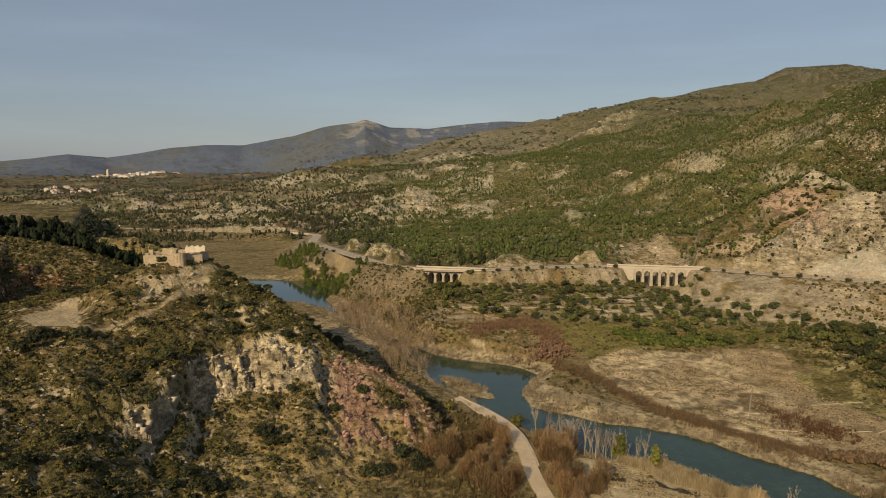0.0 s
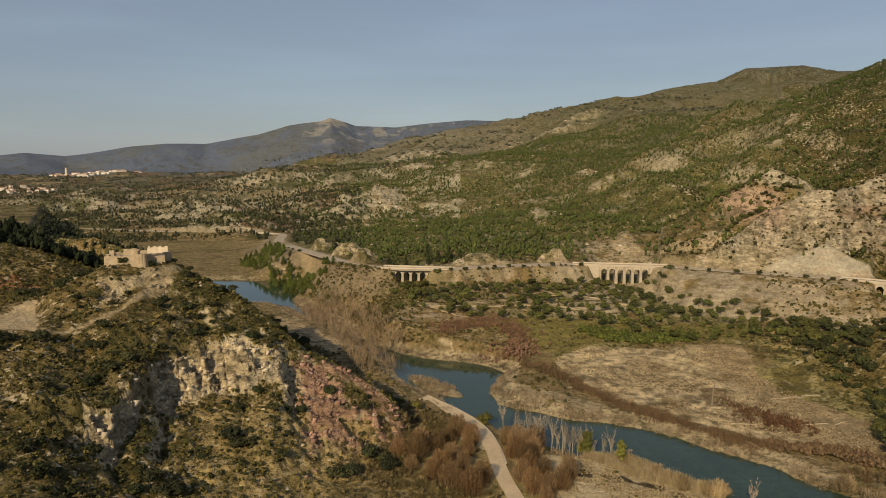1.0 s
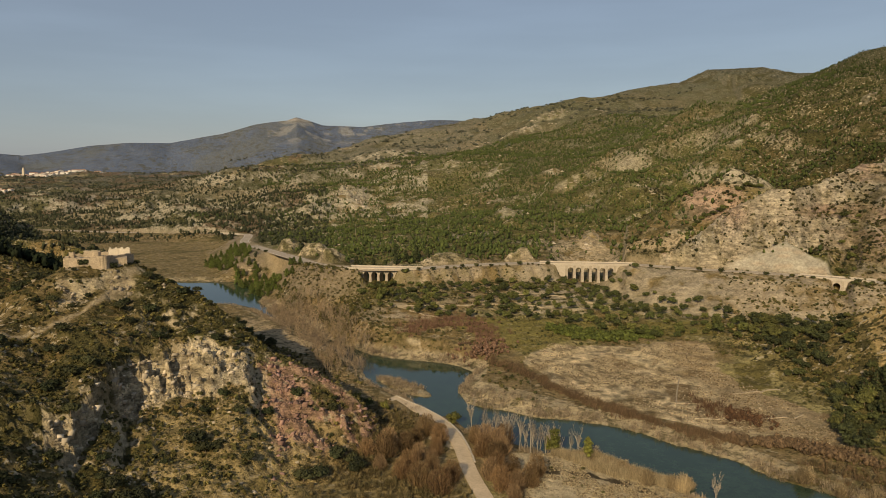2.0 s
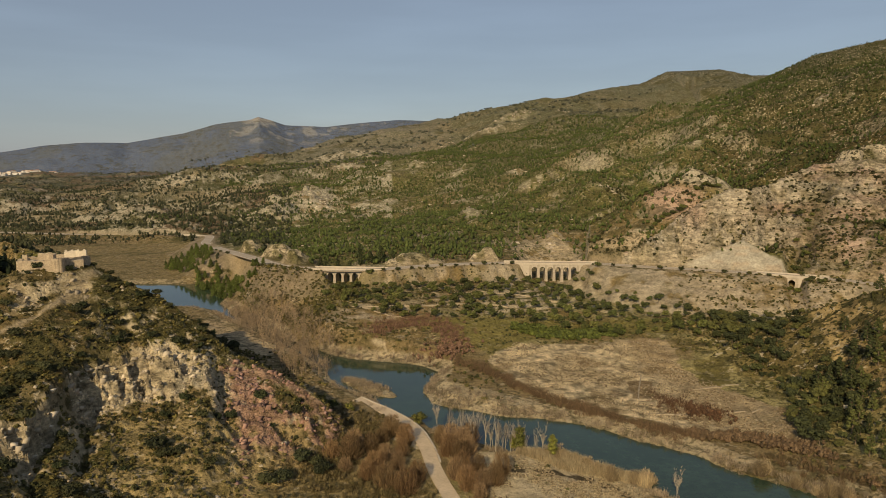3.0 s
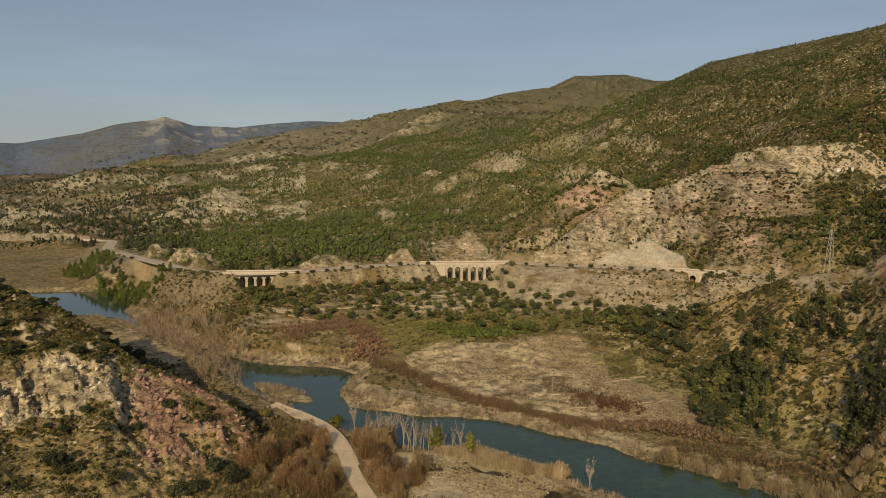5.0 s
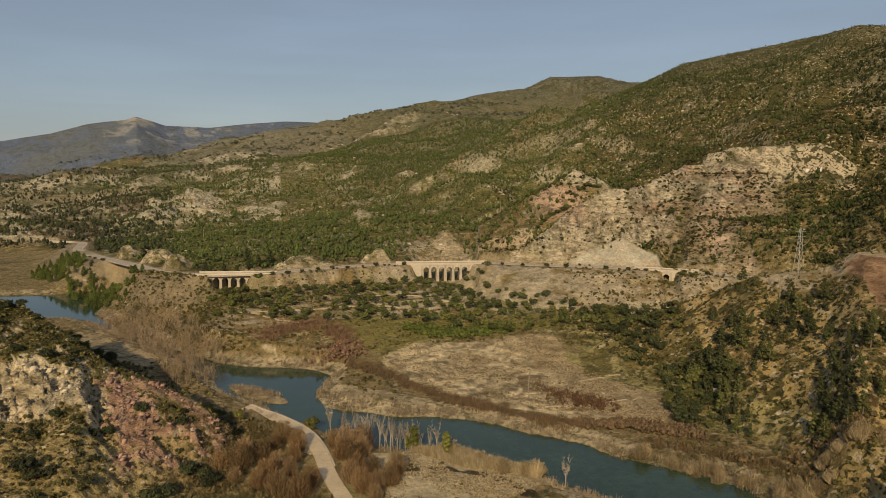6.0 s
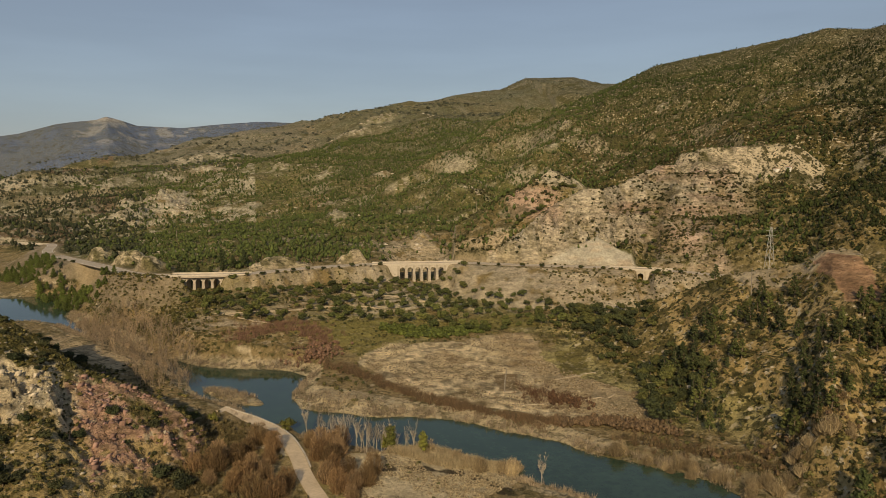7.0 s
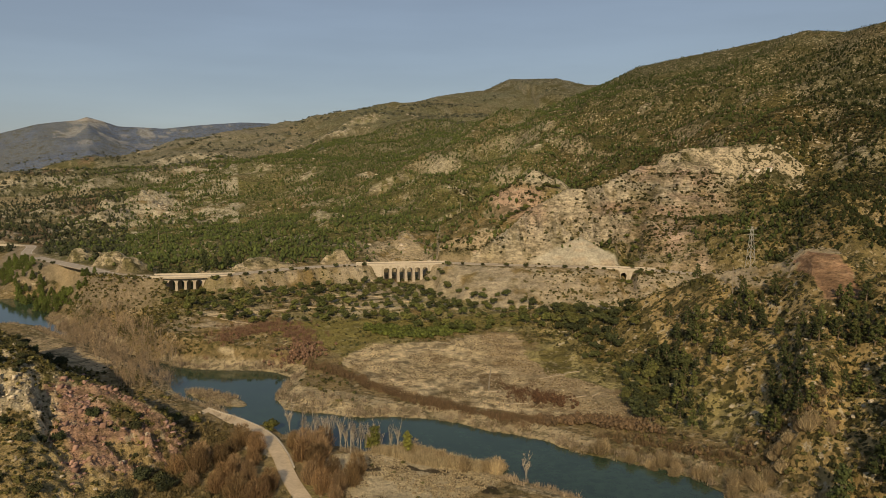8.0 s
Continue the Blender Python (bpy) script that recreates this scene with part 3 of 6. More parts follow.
    c = blend(c, (0.22, 0.18, 0.085), k["cliff"] * step(0.0, 0.25, n2 + 0.5 * n1 - 0.05) * 0.55)
    c = blend(c, (0.13, 0.115, 0.045), k["gully"] * 0.6)
    c = blend(c, (0.43, 0.40, 0.35), k["apron"] * 0.95)
    c = blend(c, (0.45, 0.36, 0.28), k["apron"] * step(0.1, 0.3, fbm(x * 0.06, z * 3.0, 5, 3, 118)) * 0.6)
    crown = k["up"] * (1 - step(17, 24, np.hypot(x - 258, (y - 484) * 0.8) + 6 * n1))
    c = blend(c, (0.56, 0.50, 0.40), crown * step(70, 77, z + 3 * n2) * 0.9)
    c = blend(c, (0.47, 0.33, 0.265), k["up"] * (1 - step(15, 24, np.hypot(x - 226, (y - 462) * 0.8) + 8 * n1)) * step(48, 54, z) * (1 - step(70, 78, z)) * 0.85)
    c = blend(c, (0.50, 0.43, 0.33), ((az > 36.9) & (az < 47.4) & (r > 574) & (r < 608) & (slope > 0.45)) * 0.9)
    # crags of the castle hill, pale above and pink at its foot
    c = blend(c, (0.43, 0.345, 0.215), ((s < 0) & (x < 10) & (r < 330) & (z > 6)) * step(0.14, 0.3, fbm(x, y, 6, 4, 58)) * step(-0.2, 0.3, n1 + 0.5 * n3) * 0.8)
    c = blend(c, (0.13, 0.10, 0.042), ((s < 0) & (az < -18.5) & (r < 300) & (z > 6)) * 0.6)
    # right flank: dark green scrub, its backlit shade painted into the colour
    c = blend(c, (0.095, 0.082, 0.035), ((s < 0) & (az > -18.5) & (az < -8) & (r > 242) & (r < 300) & (z > 14)) * (1 - k["scar"]) * 0.75)
    rock = np.maximum(k["scar"], step(0.75, 1.1, slope) * ((s < 0) & (x < 20) & (r < 330) & (az > -25.3)) * step(-0.3, 0.1, n1))
    c = blend(c, (0.62, 0.525, 0.385), rock * step(-0.75, -0.3, n2 + 0.2) * 0.95)
    c = blend(c, (0.40, 0.36, 0.29), k["scar"] * (1 - step(1.2, 2.2, np.hypot((x + 45) / 4, (y - 221) / 4))) * 0.8)
    c = blend(c, (0.34, 0.275, 0.175), ((s < 0) & (az < -17) & (r > 252) & (r < 300)) * k["scar"] * 0.8)
    c = blend(c, (0.37, 0.23, 0.18), ((s < 0) & (x < 6) & (x > -46) & (r > 190) & (r < 240) & (az + 2.5 * n1 > -9.4) & (az < 0)) * 0.9 * np.maximum(k["scar"], step(-0.1, 0.2, n2 + 0.6 * n1)))
    c = blend(c, (0.35, 0.275, 0.14), ((s < 0) & (x < 30) & (r < 216) & (az > -18) & (az < 8)) * (1 - k["scar"]) * 0.85)
    c = blend(c, (0.19, 0.152, 0.075), ((s < 0) & (az < -23.5) & (r < 182)) * 0.8)
    c = blend(c, (0.30, 0.14, 0.09), ((az < -26.6) & (r > 284) & (r < 385) & (s < 0)) * step(-0.45, -0.1, n1) * 0.9)
    scar_ = k["cutting"] > 0.5
    c = blend(c, (0.36, 0.225, 0.155), scar_ * (0.85 + 0.15 * n2))
    c = blend(c, (0.25, 0.15, 0.10), scar_ * step(0.0, 0.3, fbm(x * 0.15, z * 2.5, 4, 3, 129)) * 0.6)
    trail = near(x, y, TRAIL)[0]
    c = blend(c, (0.46, 0.38, 0.27), (1 - step(0.7, 1.4, trail + 0.5 * n2)) * 0.75)
    c = blend(c, (0.54, 0.46, 0.345), k["mound"] * 0.9)
    c = blend(c, (0.16, 0.145, 0.06), k["mound"] * step(0.0, 0.25, n2 + 0.6 * n1) * 0.8)
    outcrop = step(13.2, 14.2, az) * (1 - step(19.2, 20.2, az)) * step(470, 485, r) * (1 - step(545, 600, r))
    c = blend(c, (0.40, 0.33, 0.235), outcrop * step(-0.15, 0.2, n2 + n1))
    lot = inside(x + 2 * n2, y + 3 * n1, [(-136, 257), (-115, 219), (-130, 219), (-142, 231), (-137, 242)])
    c = blend(c, (0.50, 0.41, 0.29), lot * 0.95)
    c = blend(c, (0.33, 0.27, 0.19), k["bench"] * 0.9)
    c = blend(c, (0.10, 0.085, 0.05), step(0.3, -1.0, w) * ((s < 0) & (r < 900)))
    grow = 0.9 - 0.35 * floor_ - 0.3 * (hill & (r < 2400))
    grow = np.where(hill & (az > 28) & (r > 560), 0.95, grow)
    grow = np.where((s < 0) & (x < 30) & (r < 214) & (az > -18) & (az < 8), 0.5, grow)
    grow = grow * (1 - 0.75 * k["bare"])
    grow = grow * (1 - 0.9 * (trail < 1.8))
    grow = np.where(straw, 0.2, np.where(meadow, 0.5, grow))
    grow = np.where(green | patch, 0.35, grow)
    grow = np.where(gravel | scar_, 0.12, grow)
    grow = np.where((s < -20) & (x > 0) & (z > 2.4) & (z < 13) & (az < 29), grow * 0.55, grow)
    grow = grow * (1 - 0.45 * k["cliff"]) * (1 - 0.7 * np.clip(rock, 0, 1)) * (1 - 0.9 * lot) * (1 - k["bench"]) * (1 - 0.75 * bank) * (1 - 0.95 * k["apron"])
    grow = grow * (1 - 0.4 * step(2500, 3800, r))
    return np.concatenate([np.clip(c * (1.0, 0.97, 0.84), 0.015, 0.8), np.clip(grow, 0, 1)[:, None]], 1)


def build_ground():
    az = np.concatenate([np.arange(-38, 57, 0.15), np.arange(57, 322, 3.0)])
    rings = [0.02, 10, 25, 45, 65, 80]
    while rings[-1] < 4950:
        q = rings[-1]
        rings.append(q * (1.012 if q < 140 else 1.0035 if q < 310 else 1.0032 if 440 < q < 545 else 1.0055 if q < 640 else 1.006 if 820 < q < 1300 else 1.0095))
    rr = np.array(rings)
    na, nr = len(az), len(rr)
    A, R = np.meshgrid(np.radians(az), rr)
    x, y = (R * np.sin(A)).ravel(), (R * np.cos(A)).ravel()
    z, k = land(x, y)
    Z = z.reshape(nr, na)
    gr = np.gradient(Z, axis=0) / np.gradient(R, axis=0)
    ga = np.gradient(Z, axis=1) / np.maximum(np.gradient(A, axis=1) * R, 1e-3)
    slope = np.hypot(gr, ga).ravel()
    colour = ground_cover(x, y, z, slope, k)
    i, j = np.meshgrid(np.arange(nr - 1), np.arange(na), indexing="ij")
    j2 = (j + 1) % na
    quads = np.stack([i * na + j, i * na + j2, (i + 1) * na + j2, (i + 1) * na + j], -1).reshape(-1, 4)[:, ::-1]
    me = bpy.data.meshes.new("ground")
    me.vertices.add(len(x))
    me.vertices.foreach_set("co", np.stack([x, y, z], 1).astype(np.float32).ravel())
    me.loops.add(quads.size)
    me.loops.foreach_set("vertex_index", quads.astype(np.int32).ravel())
    me.polygons.add(len(quads))
    me.polygons.foreach_set("loop_start", np.arange(0, quads.size, 4, dtype=np.int32))
    me.polygons.foreach_set("use_smooth", np.ones(len(quads), bool))
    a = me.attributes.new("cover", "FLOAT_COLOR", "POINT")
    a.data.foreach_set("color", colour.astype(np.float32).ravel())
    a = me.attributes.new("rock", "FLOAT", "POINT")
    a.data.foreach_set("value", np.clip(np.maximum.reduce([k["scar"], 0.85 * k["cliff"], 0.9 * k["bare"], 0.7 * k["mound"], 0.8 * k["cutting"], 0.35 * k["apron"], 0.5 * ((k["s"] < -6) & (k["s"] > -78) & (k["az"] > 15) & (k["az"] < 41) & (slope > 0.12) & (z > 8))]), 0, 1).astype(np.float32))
    me.update()
    me.materials.append(GROUND)
    return tagged(new("ground", me), "dry scrubby hills, cliffs, terraces and distant mountains", "ground", kind="structure")


build_ground()


def water_material():
    m, n, l, b = material("river_water", 0.07, 0.28)
    c = n.new("ShaderNodeRGB")
    c.outputs[0].default_value = (0.030, 0.052, 0.031, 1)
    out, geo = two_noise(n, l, c.outputs[0], 3.0, 30.0, 0.25)
    l.new(out, b.inputs["Base Color"])
    bump(n, l, b, geo, 0.8, 0.12, 0.05)
    return m


def build_water():
    bm = bmesh.new()
    xs, ys = np.linspace(-760, 240, 21), np.linspace(-240, 760, 21)
    grid = [[bm.verts.new((x, y, 0)) for x in xs] for y in ys]
    for a, b in zip(grid, grid[1:]):
        for i in range(len(a) - 1):
            bm.faces.new((a[i], a[i + 1], b[i + 1], b[i]))
    me = bpy.data.meshes.new("water")
    bm.to_mesh(me)
    me.materials.append(water_material())
    tagged(new("water", me), "still blue-green river water between reedy banks", "water", kind="structure")


build_water()


# ---------------------------------------------------------------- helpers for things
def part(name, bm, mat, parent=None, label="", smooth=False):
    """Links a bmesh as one mesh under a thing or a part."""
    me = bpy.data.meshes.new(name)
    bm.to_mesh(me)
    bm.free()
    me.materials.append(mat)
    if smooth:
        me.polygons.foreach_set("use_smooth", [True] * len(me.polygons))
    ob = new(name, me)
    ob.parent = parent
    return tagged(ob, label)


def thing(name, label, category, group="", at=(0, 0, 0), turn=0.0, kind=""):
    ob = new(name)
    ob.matrix_basis = pose(*at, 0, 0, turn)
    return tagged(ob, label, category, group, kind)


def arrays_to_mesh(name, v, f, mat, colour=None):
    me = bpy.data.meshes.new(name)
    me.vertices.add(len(v))
    me.vertices.foreach_set("co", v.astype(np.float32).ravel())
    me.loops.add(f.size)
    me.loops.foreach_set("vertex_index", f.astype(np.int32).ravel())
    me.polygons.add(len(f))
    me.polygons.foreach_set("loop_start", np.arange(0, f.size, 3, dtype=np.int32))
    if colour is not None:
        a = me.attributes.new("tint", "FLOAT_COLOR", "POINT")
        a.data.foreach_set("color", np.concatenate([colour, np.ones((len(v), 1))], 1).astype(np.float32).ravel())
    me.update()
    me.materials.append(mat)
    return me


def foliage_material(name, rough=0.75, colour=None, vary=0.4):
    """Leaves: the plant's own tint, or one colour, varied leaf by leaf and plant by plant."""
    m, n, l, b = material(name, rough, 0.2)
    if colour is None:
        a = n.new("ShaderNodeAttribute")
        a.attribute_name = "tint"
        base = a.outputs["Color"]
    else:
        c = n.new("ShaderNodeRGB")
        c.outputs[0].default_value = (*colour, 1)
        base = c.outputs[0]
    geo = n.new("ShaderNodeNewGeometry")
    info = n.new("ShaderNodeObjectInfo")
    out = base
    for source, amt in ((geo.outputs["Random Per Island"], vary), (info.outputs["Random"], 0.3)):
        r = node(n, "ShaderNodeMapRange", To_Min=1 - amt, To_Max=1 + amt)
        l.new(source, r.inputs["Value"])
        v = n.new("ShaderNodeVectorMath")
        v.operation = "SCALE"
        l.new(out, v.inputs[0])
        l.new(r.outputs[0], v.inputs["Scale"])
        out = v.outputs[0]
    l.new(out, b.inputs["Base Color"])
    return m


FOLIAGE = foliage_material("foliage")
FAR_FOLIAGE = foliage_material("far_foliage", 0.9, vary=0.22)
TWIGS = foliage_material("dry_twigs", 0.85)
BARK = plain("bark", (0.16, 0.12, 0.08), 0.1, 1.0, 0.35, 0.9, 0.01)
GREY_BARK = plain("grey_bark", (0.24, 0.185, 0.125), 0.1, 1.0, 0.3, 0.9, 0.01)
PALE_BARK = plain("pale_bark", (0.34, 0.295, 0.23), 0.1, 1.0, 0.25, 0.9, 0.01)

ICO = np.array([(0, 0, 1)] + [(0.894 * math.cos(radians(72 * k)), 0.894 * math.sin(radians(72 * k)), 0.447) for k in range(5)] +
               [(0.894 * math.cos(radians(72 * k + 36)), 0.894 * math.sin(radians(72 * k + 36)), -0.447) for k in range(5)] + [(0, 0, -1)])
ICO_F = np.array([(0, 1 + k, 1 + (k + 1) % 5) for k in range(5)] + [(1 + k, 6 + k, 1 + (k + 1) % 5) for k in range(5)] +
                 [(1 + (k + 1) % 5, 6 + k, 6 + (k + 1) % 5) for k in range(5)] + [(11, 6 + (k + 1) % 5, 6 + k) for k in range(5)])
OCTA = np.array([(1, 0, 0), (0, 1, 0), (-1, 0, 0), (0, -1, 0), (0, 0, 1), (0, 0, -1)], float)
OCTA_F = np.array([(0, 1, 4), (1, 2, 4), (2, 3, 4), (3, 0, 4), (1, 0, 5), (2, 1, 5), (3, 2, 5), (0, 3, 5)])


def leaves(rng, n, centre, radius, size, squash=0.8, shell=0.5):
    """n leaf triangles that face outwards, with jitter, round a centre."""
    d = rng.normal(size=(n, 3))
    d /= np.linalg.norm(d, axis=1)[:, None]
    d[:, 2] = np.where(d[:, 2] < -0.35, -d[:, 2], d[:, 2])
    p = np.array(centre) + d * radius * (shell + (1.08 - shell) * rng.random((n, 1))) * (1, 1, squash)
    nrm = d + rng.normal(size=(n, 3)) * 0.55
    nrm /= np.linalg.norm(nrm, axis=1)[:, None]
    t = np.cross(nrm, rng.normal(size=(n, 3)))
    t /= np.linalg.norm(t, axis=1)[:, None] + 1e-9
    b = np.cross(nrm, t)
    sz = size * (0.6 + 0.8 * rng.random((n, 1)))
    v = np.stack([p + t * sz, p - t * sz * 0.6 + b * sz * 0.8, p - t * sz * 0.5 - b * sz * 0.8], 1).reshape(-1, 3)
    return v, np.arange(3 * n).reshape(-1, 3)


def join(pieces):
    vs, fs, at = [], [], 0
    for v, f in pieces:
        vs.append(v)
        fs.append(f + at)
        at += len(v)
    return np.concatenate(vs), np.concatenate(fs)


def lump(rng, centre, radius, squash=0.8, rough=0.25, coarse=False):
    v, f = (OCTA, OCTA_F) if coarse else (ICO, ICO_F)
    v = v * (1 + rough * (rng.random((len(v), 1)) * 2 - 1)) * radius * (1, 1, squash) + np.array(centre)
    return v, f


def bush_shape(seed, n=14, lobes=2, tall=0.75, coarse=False, leaf=0.34):
    """A plant of radius about 1, of leafy lobes."""
    rng = np.random.default_rng(seed)
    out = []
    for k in range(lobes):
        c = np.array([rng.normal() * 0.38, rng.normal() * 0.38, tall * (0.45 + 0.35 * rng.random())]) if lobes > 1 else np.array([0, 0, tall * 0.55])
        rad = 0.72 if lobes == 1 else 0.5 + 0.22 * rng.random()
        out.append(lump(rng, c, rad * 0.82, tall, 0.3, coarse))
        out.append(leaves(rng, n, c, rad, leaf, tall))
    return join(out)


def far_pine_shape(seed, n=12):
    rng = np.random.default_rng(seed)
    tall = 1.6 + 0.7 * rng.random()
    out = [lump(rng, (0, 0, tall * 0.5), 0.62, tall * 0.72, 0.25, True)]
    for k in range(n // 4):
        h = 0.2 + 0.72 * (k + 0.5) / (n // 4)
        out.append(leaves(rng, 4, (0, 0, tall * h), 0.85 * (1.1 - 0.8 * h), 0.36, 0.5, 0.75))
    return join(out)


def twig_shape(seed, n=40, tall=2.2, spread=0.6, wide=0.045, curl=0.25):
    """A shock of thin upright stems, as of reeds or bare willow."""
    rng = np.random.default_rng(seed)
    a, q = rng.random(n) * 2 * np.pi, np.sqrt(rng.random(n))
    base = np.stack([np.cos(a) * q * 0.55, np.sin(a) * q * 0.55, np.zeros(n)], 1)
    top = base * (1 + spread) + np.stack([rng.normal(size=n) * curl, rng.normal(size=n) * curl, tall * (1.05 - 0.5 * q ** 2) * (0.6 + 0.45 * rng.random(n))], 1)
    w = np.stack([-np.sin(a * 3), np.cos(a * 3), 0 * a], 1) * wide
    v = np.stack([base - w, base + w, top], 1).reshape(-1, 3)
    return v, np.arange(3 * n).reshape(-1, 3)


def scatter(name, shapes, x, y, size, colours, mat, label, category, tall=None, sink=0.1, seed=5, swing=1.0):
    """Plants too many to count, as one mesh."""
    rng = np.random.default_rng(seed)
    z = height(x, y)
    size = np.broadcast_to(size, x.shape)
    tall = np.ones(x.shape) if tall is None else tall
    pick = rng.integers(0, len(shapes), len(x))
    turn = rng.random(len(x)) * 2 * np.pi * swing
    vs, fs, cs, at = [], [], [], 0
    for k, (v, f) in enumerate(shapes):
        m = np.where(pick == k)[0]
        if not len(m):
            continue
        c, s_ = np.cos(turn[m])[:, None], np.sin(turn[m])[:, None]
        px = (v[:, 0] * c - v[:, 1] * s_) * size[m, None] + x[m, None]
        py = (v[:, 0] * s_ + v[:, 1] * c) * size[m, None] + y[m, None]
        pz = v[:, 2] * size[m, None] * tall[m, None] + z[m, None] - sink * size[m, None]
        vs.append(np.stack([px, py, pz], -1).reshape(-1, 3))
        fs.append((f[None] + (np.arange(len(m)) * len(v))[:, None, None]).reshape(-1, 3) + at)
        cs.append(np.repeat(colours[m], len(v), 0))
        at += len(m) * len(v)
    me = arrays_to_mesh(name, np.concatenate(vs), np.concatenate(fs), mat, np.concatenate(cs))
    return tagged(new(name, me), label, category, kind="stuff")


def tints(rng, n, a, b, dark=0.35):
    """n colours between two, some darker."""
    t = rng.random((n, 1))
    return (np.array(a) * (1 - t) + np.array(b) * t) * (1 - dark * rng.random((n, 1)))


def polar_points(rng, n, a0, a1, r0, r1, power=1.0):
    a = np.radians(a0 + (a1 - a0) * rng.random(n))
    r = (r0 ** (2 * power) + (r1 ** (2 * power) - r0 ** (2 * power)) * rng.random(n)) ** (0.5 / power)
    return r * np.sin(a), r * np.cos(a)


# ---------------------------------------------------------------- woods and scrub, past counting
rng = np.random.default_rng(11)
FAR_PINES = [far_pine_shape(k, 8) for k in range(8)]
BUSHES = [bush_shape(20 + k) for k in range(8)]
SMALL_BUSHES = [bush_shape(40 + k, 12, 1, 0.8, True, 0.42) for k in range(8)]

# pinewood on the mountain
x, y = polar_points(rng, 66000, -16, 55, 436, 1700, 0.62)
z, k = land(x, y)
wood = fbm(x, y, 120, 4, 201) * 0.55 + fbm(x, y, 28, 3, 203) * 0.45
lush = 0.16 - 0.30 * step(-4, -12, k["az"]) - 0.22 * step(820, 900, k["r"]) * (1 - step(3, 7, k["az"])) - 0.16 * step(24, 32, k["az"]) * (1 - step(560, 640, k["r"])) + 0.02 * step(800, 1500, k["r"]) + 0.6 * step(45, 48, k["az"]) * (1 - step(900, 1000, k["r"])) + 0.8 * step(47.5, 49.5, k["az"] + 3 * wood) * step(640, 700, k["r"]) * (1 - step(205, 235, z)) + 0.08 * step(-10, -4, k["az"]) + 0.10 * step(6, 12, k["az"]) * (1 - step(30, 34, k["az"]))
keep = k["up"] & (k["s"] > 14) & (k["cliff"] < 0.2) & (k["mound"] < 0.2) & (k["bare"] < 0.35) & (k["dip"] < 3) & (wood + lush > rng.random(len(x)) * 0.5 - 0.22)
keep &= ~((k["az"] > 36.9) & (k["az"] < 47) & (k["r"] > 580) & (k["r"] < 606))
keep &= ~((k["az"] > 13.2) & (k["az"] < 20) & (k["r"] > 470) & (k["r"] < 570) & (rng.random(len(x)) < 0.7))
keep &= ~((k["az"] > 20) & (k["az"] < 42) & (k["r"] < 560) & (rng.random(len(x)) < 0.5))
x, y, r, z = x[keep], y[keep], k["r"][keep], z[keep]
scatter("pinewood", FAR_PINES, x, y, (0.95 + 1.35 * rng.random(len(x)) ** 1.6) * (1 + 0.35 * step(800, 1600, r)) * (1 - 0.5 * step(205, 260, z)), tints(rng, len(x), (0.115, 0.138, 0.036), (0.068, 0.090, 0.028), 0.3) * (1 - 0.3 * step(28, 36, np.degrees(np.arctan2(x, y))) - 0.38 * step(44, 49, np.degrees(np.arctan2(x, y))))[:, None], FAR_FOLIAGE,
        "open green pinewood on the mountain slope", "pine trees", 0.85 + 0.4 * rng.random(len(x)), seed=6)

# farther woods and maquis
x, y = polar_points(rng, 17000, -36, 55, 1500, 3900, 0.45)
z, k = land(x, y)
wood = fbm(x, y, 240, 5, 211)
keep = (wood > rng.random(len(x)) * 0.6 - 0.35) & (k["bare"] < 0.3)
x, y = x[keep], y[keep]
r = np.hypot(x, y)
# leaf tints greyed, to carry some of the distance haze
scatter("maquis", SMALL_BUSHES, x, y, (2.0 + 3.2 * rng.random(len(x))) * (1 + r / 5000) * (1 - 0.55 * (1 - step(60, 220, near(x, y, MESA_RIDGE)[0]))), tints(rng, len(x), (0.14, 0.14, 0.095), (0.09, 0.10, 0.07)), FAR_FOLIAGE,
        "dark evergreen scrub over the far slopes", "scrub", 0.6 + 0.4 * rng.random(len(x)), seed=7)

# the western plain and badlands
x, y = polar_points(rng, 24000, -34, -4, 560, 2300, 0.55)
z, k = land(x, y)
wood = fbm(x, y, 110, 4, 221)
meadow = inside(x, y, [(-190, 560), (-96, 540), (-100, 600), (-128, 720), (-190, 805), (-380, 790)])
keep = (wood + 0.25 * (1 - step(900, 1300, k["r"])) + 0.25 * step(-7, -11, k["az"]) * (1 - step(1200, 1500, k["r"])) > rng.random(len(x)) * 0.55 - 0.2) & (k["droad"] > 12) & (k["w"] > 5) & ~meadow & (k["bare"] < 0.3) & (k["up"] | (z < 30))
x, y = x[keep], y[keep]
scatter("copse", FAR_PINES, x, y, 1.3 + 2.0 * rng.random(len(x)) ** 1.6, tints(rng, len(x), (0.10, 0.105, 0.05), (0.055, 0.066, 0.034)), FAR_FOLIAGE,
        "scattered dark trees of the western plain", "trees", 0.7 + 0.4 * rng.random(len(x)), seed=8)

# dark pines on the hill west of the castle
x, y = polar_points(rng, 5200, -50, -23, 420, 640)
z, k = land(x, y)
keep = (z > 26) & (k["s"] < 0) & (fbm(x, y, 60, 3, 223) > -0.45) & (near(x, y, DARK_HILL)[0] < 95 + 30 * rng.random(len(x)))
x, y = x[keep], y[keep]
scatter("dark_pinewood", FAR_PINES, x, y, 2.0 + 1.6 * rng.random(len(x)), tints(rng, len(x), (0.035, 0.045, 0.018), (0.022, 0.034, 0.014)), FAR_FOLIAGE,
        "dense dark pines over a rounded hill", "pine trees", 1.1 + 0.3 * rng.random(len(x)), seed=9)

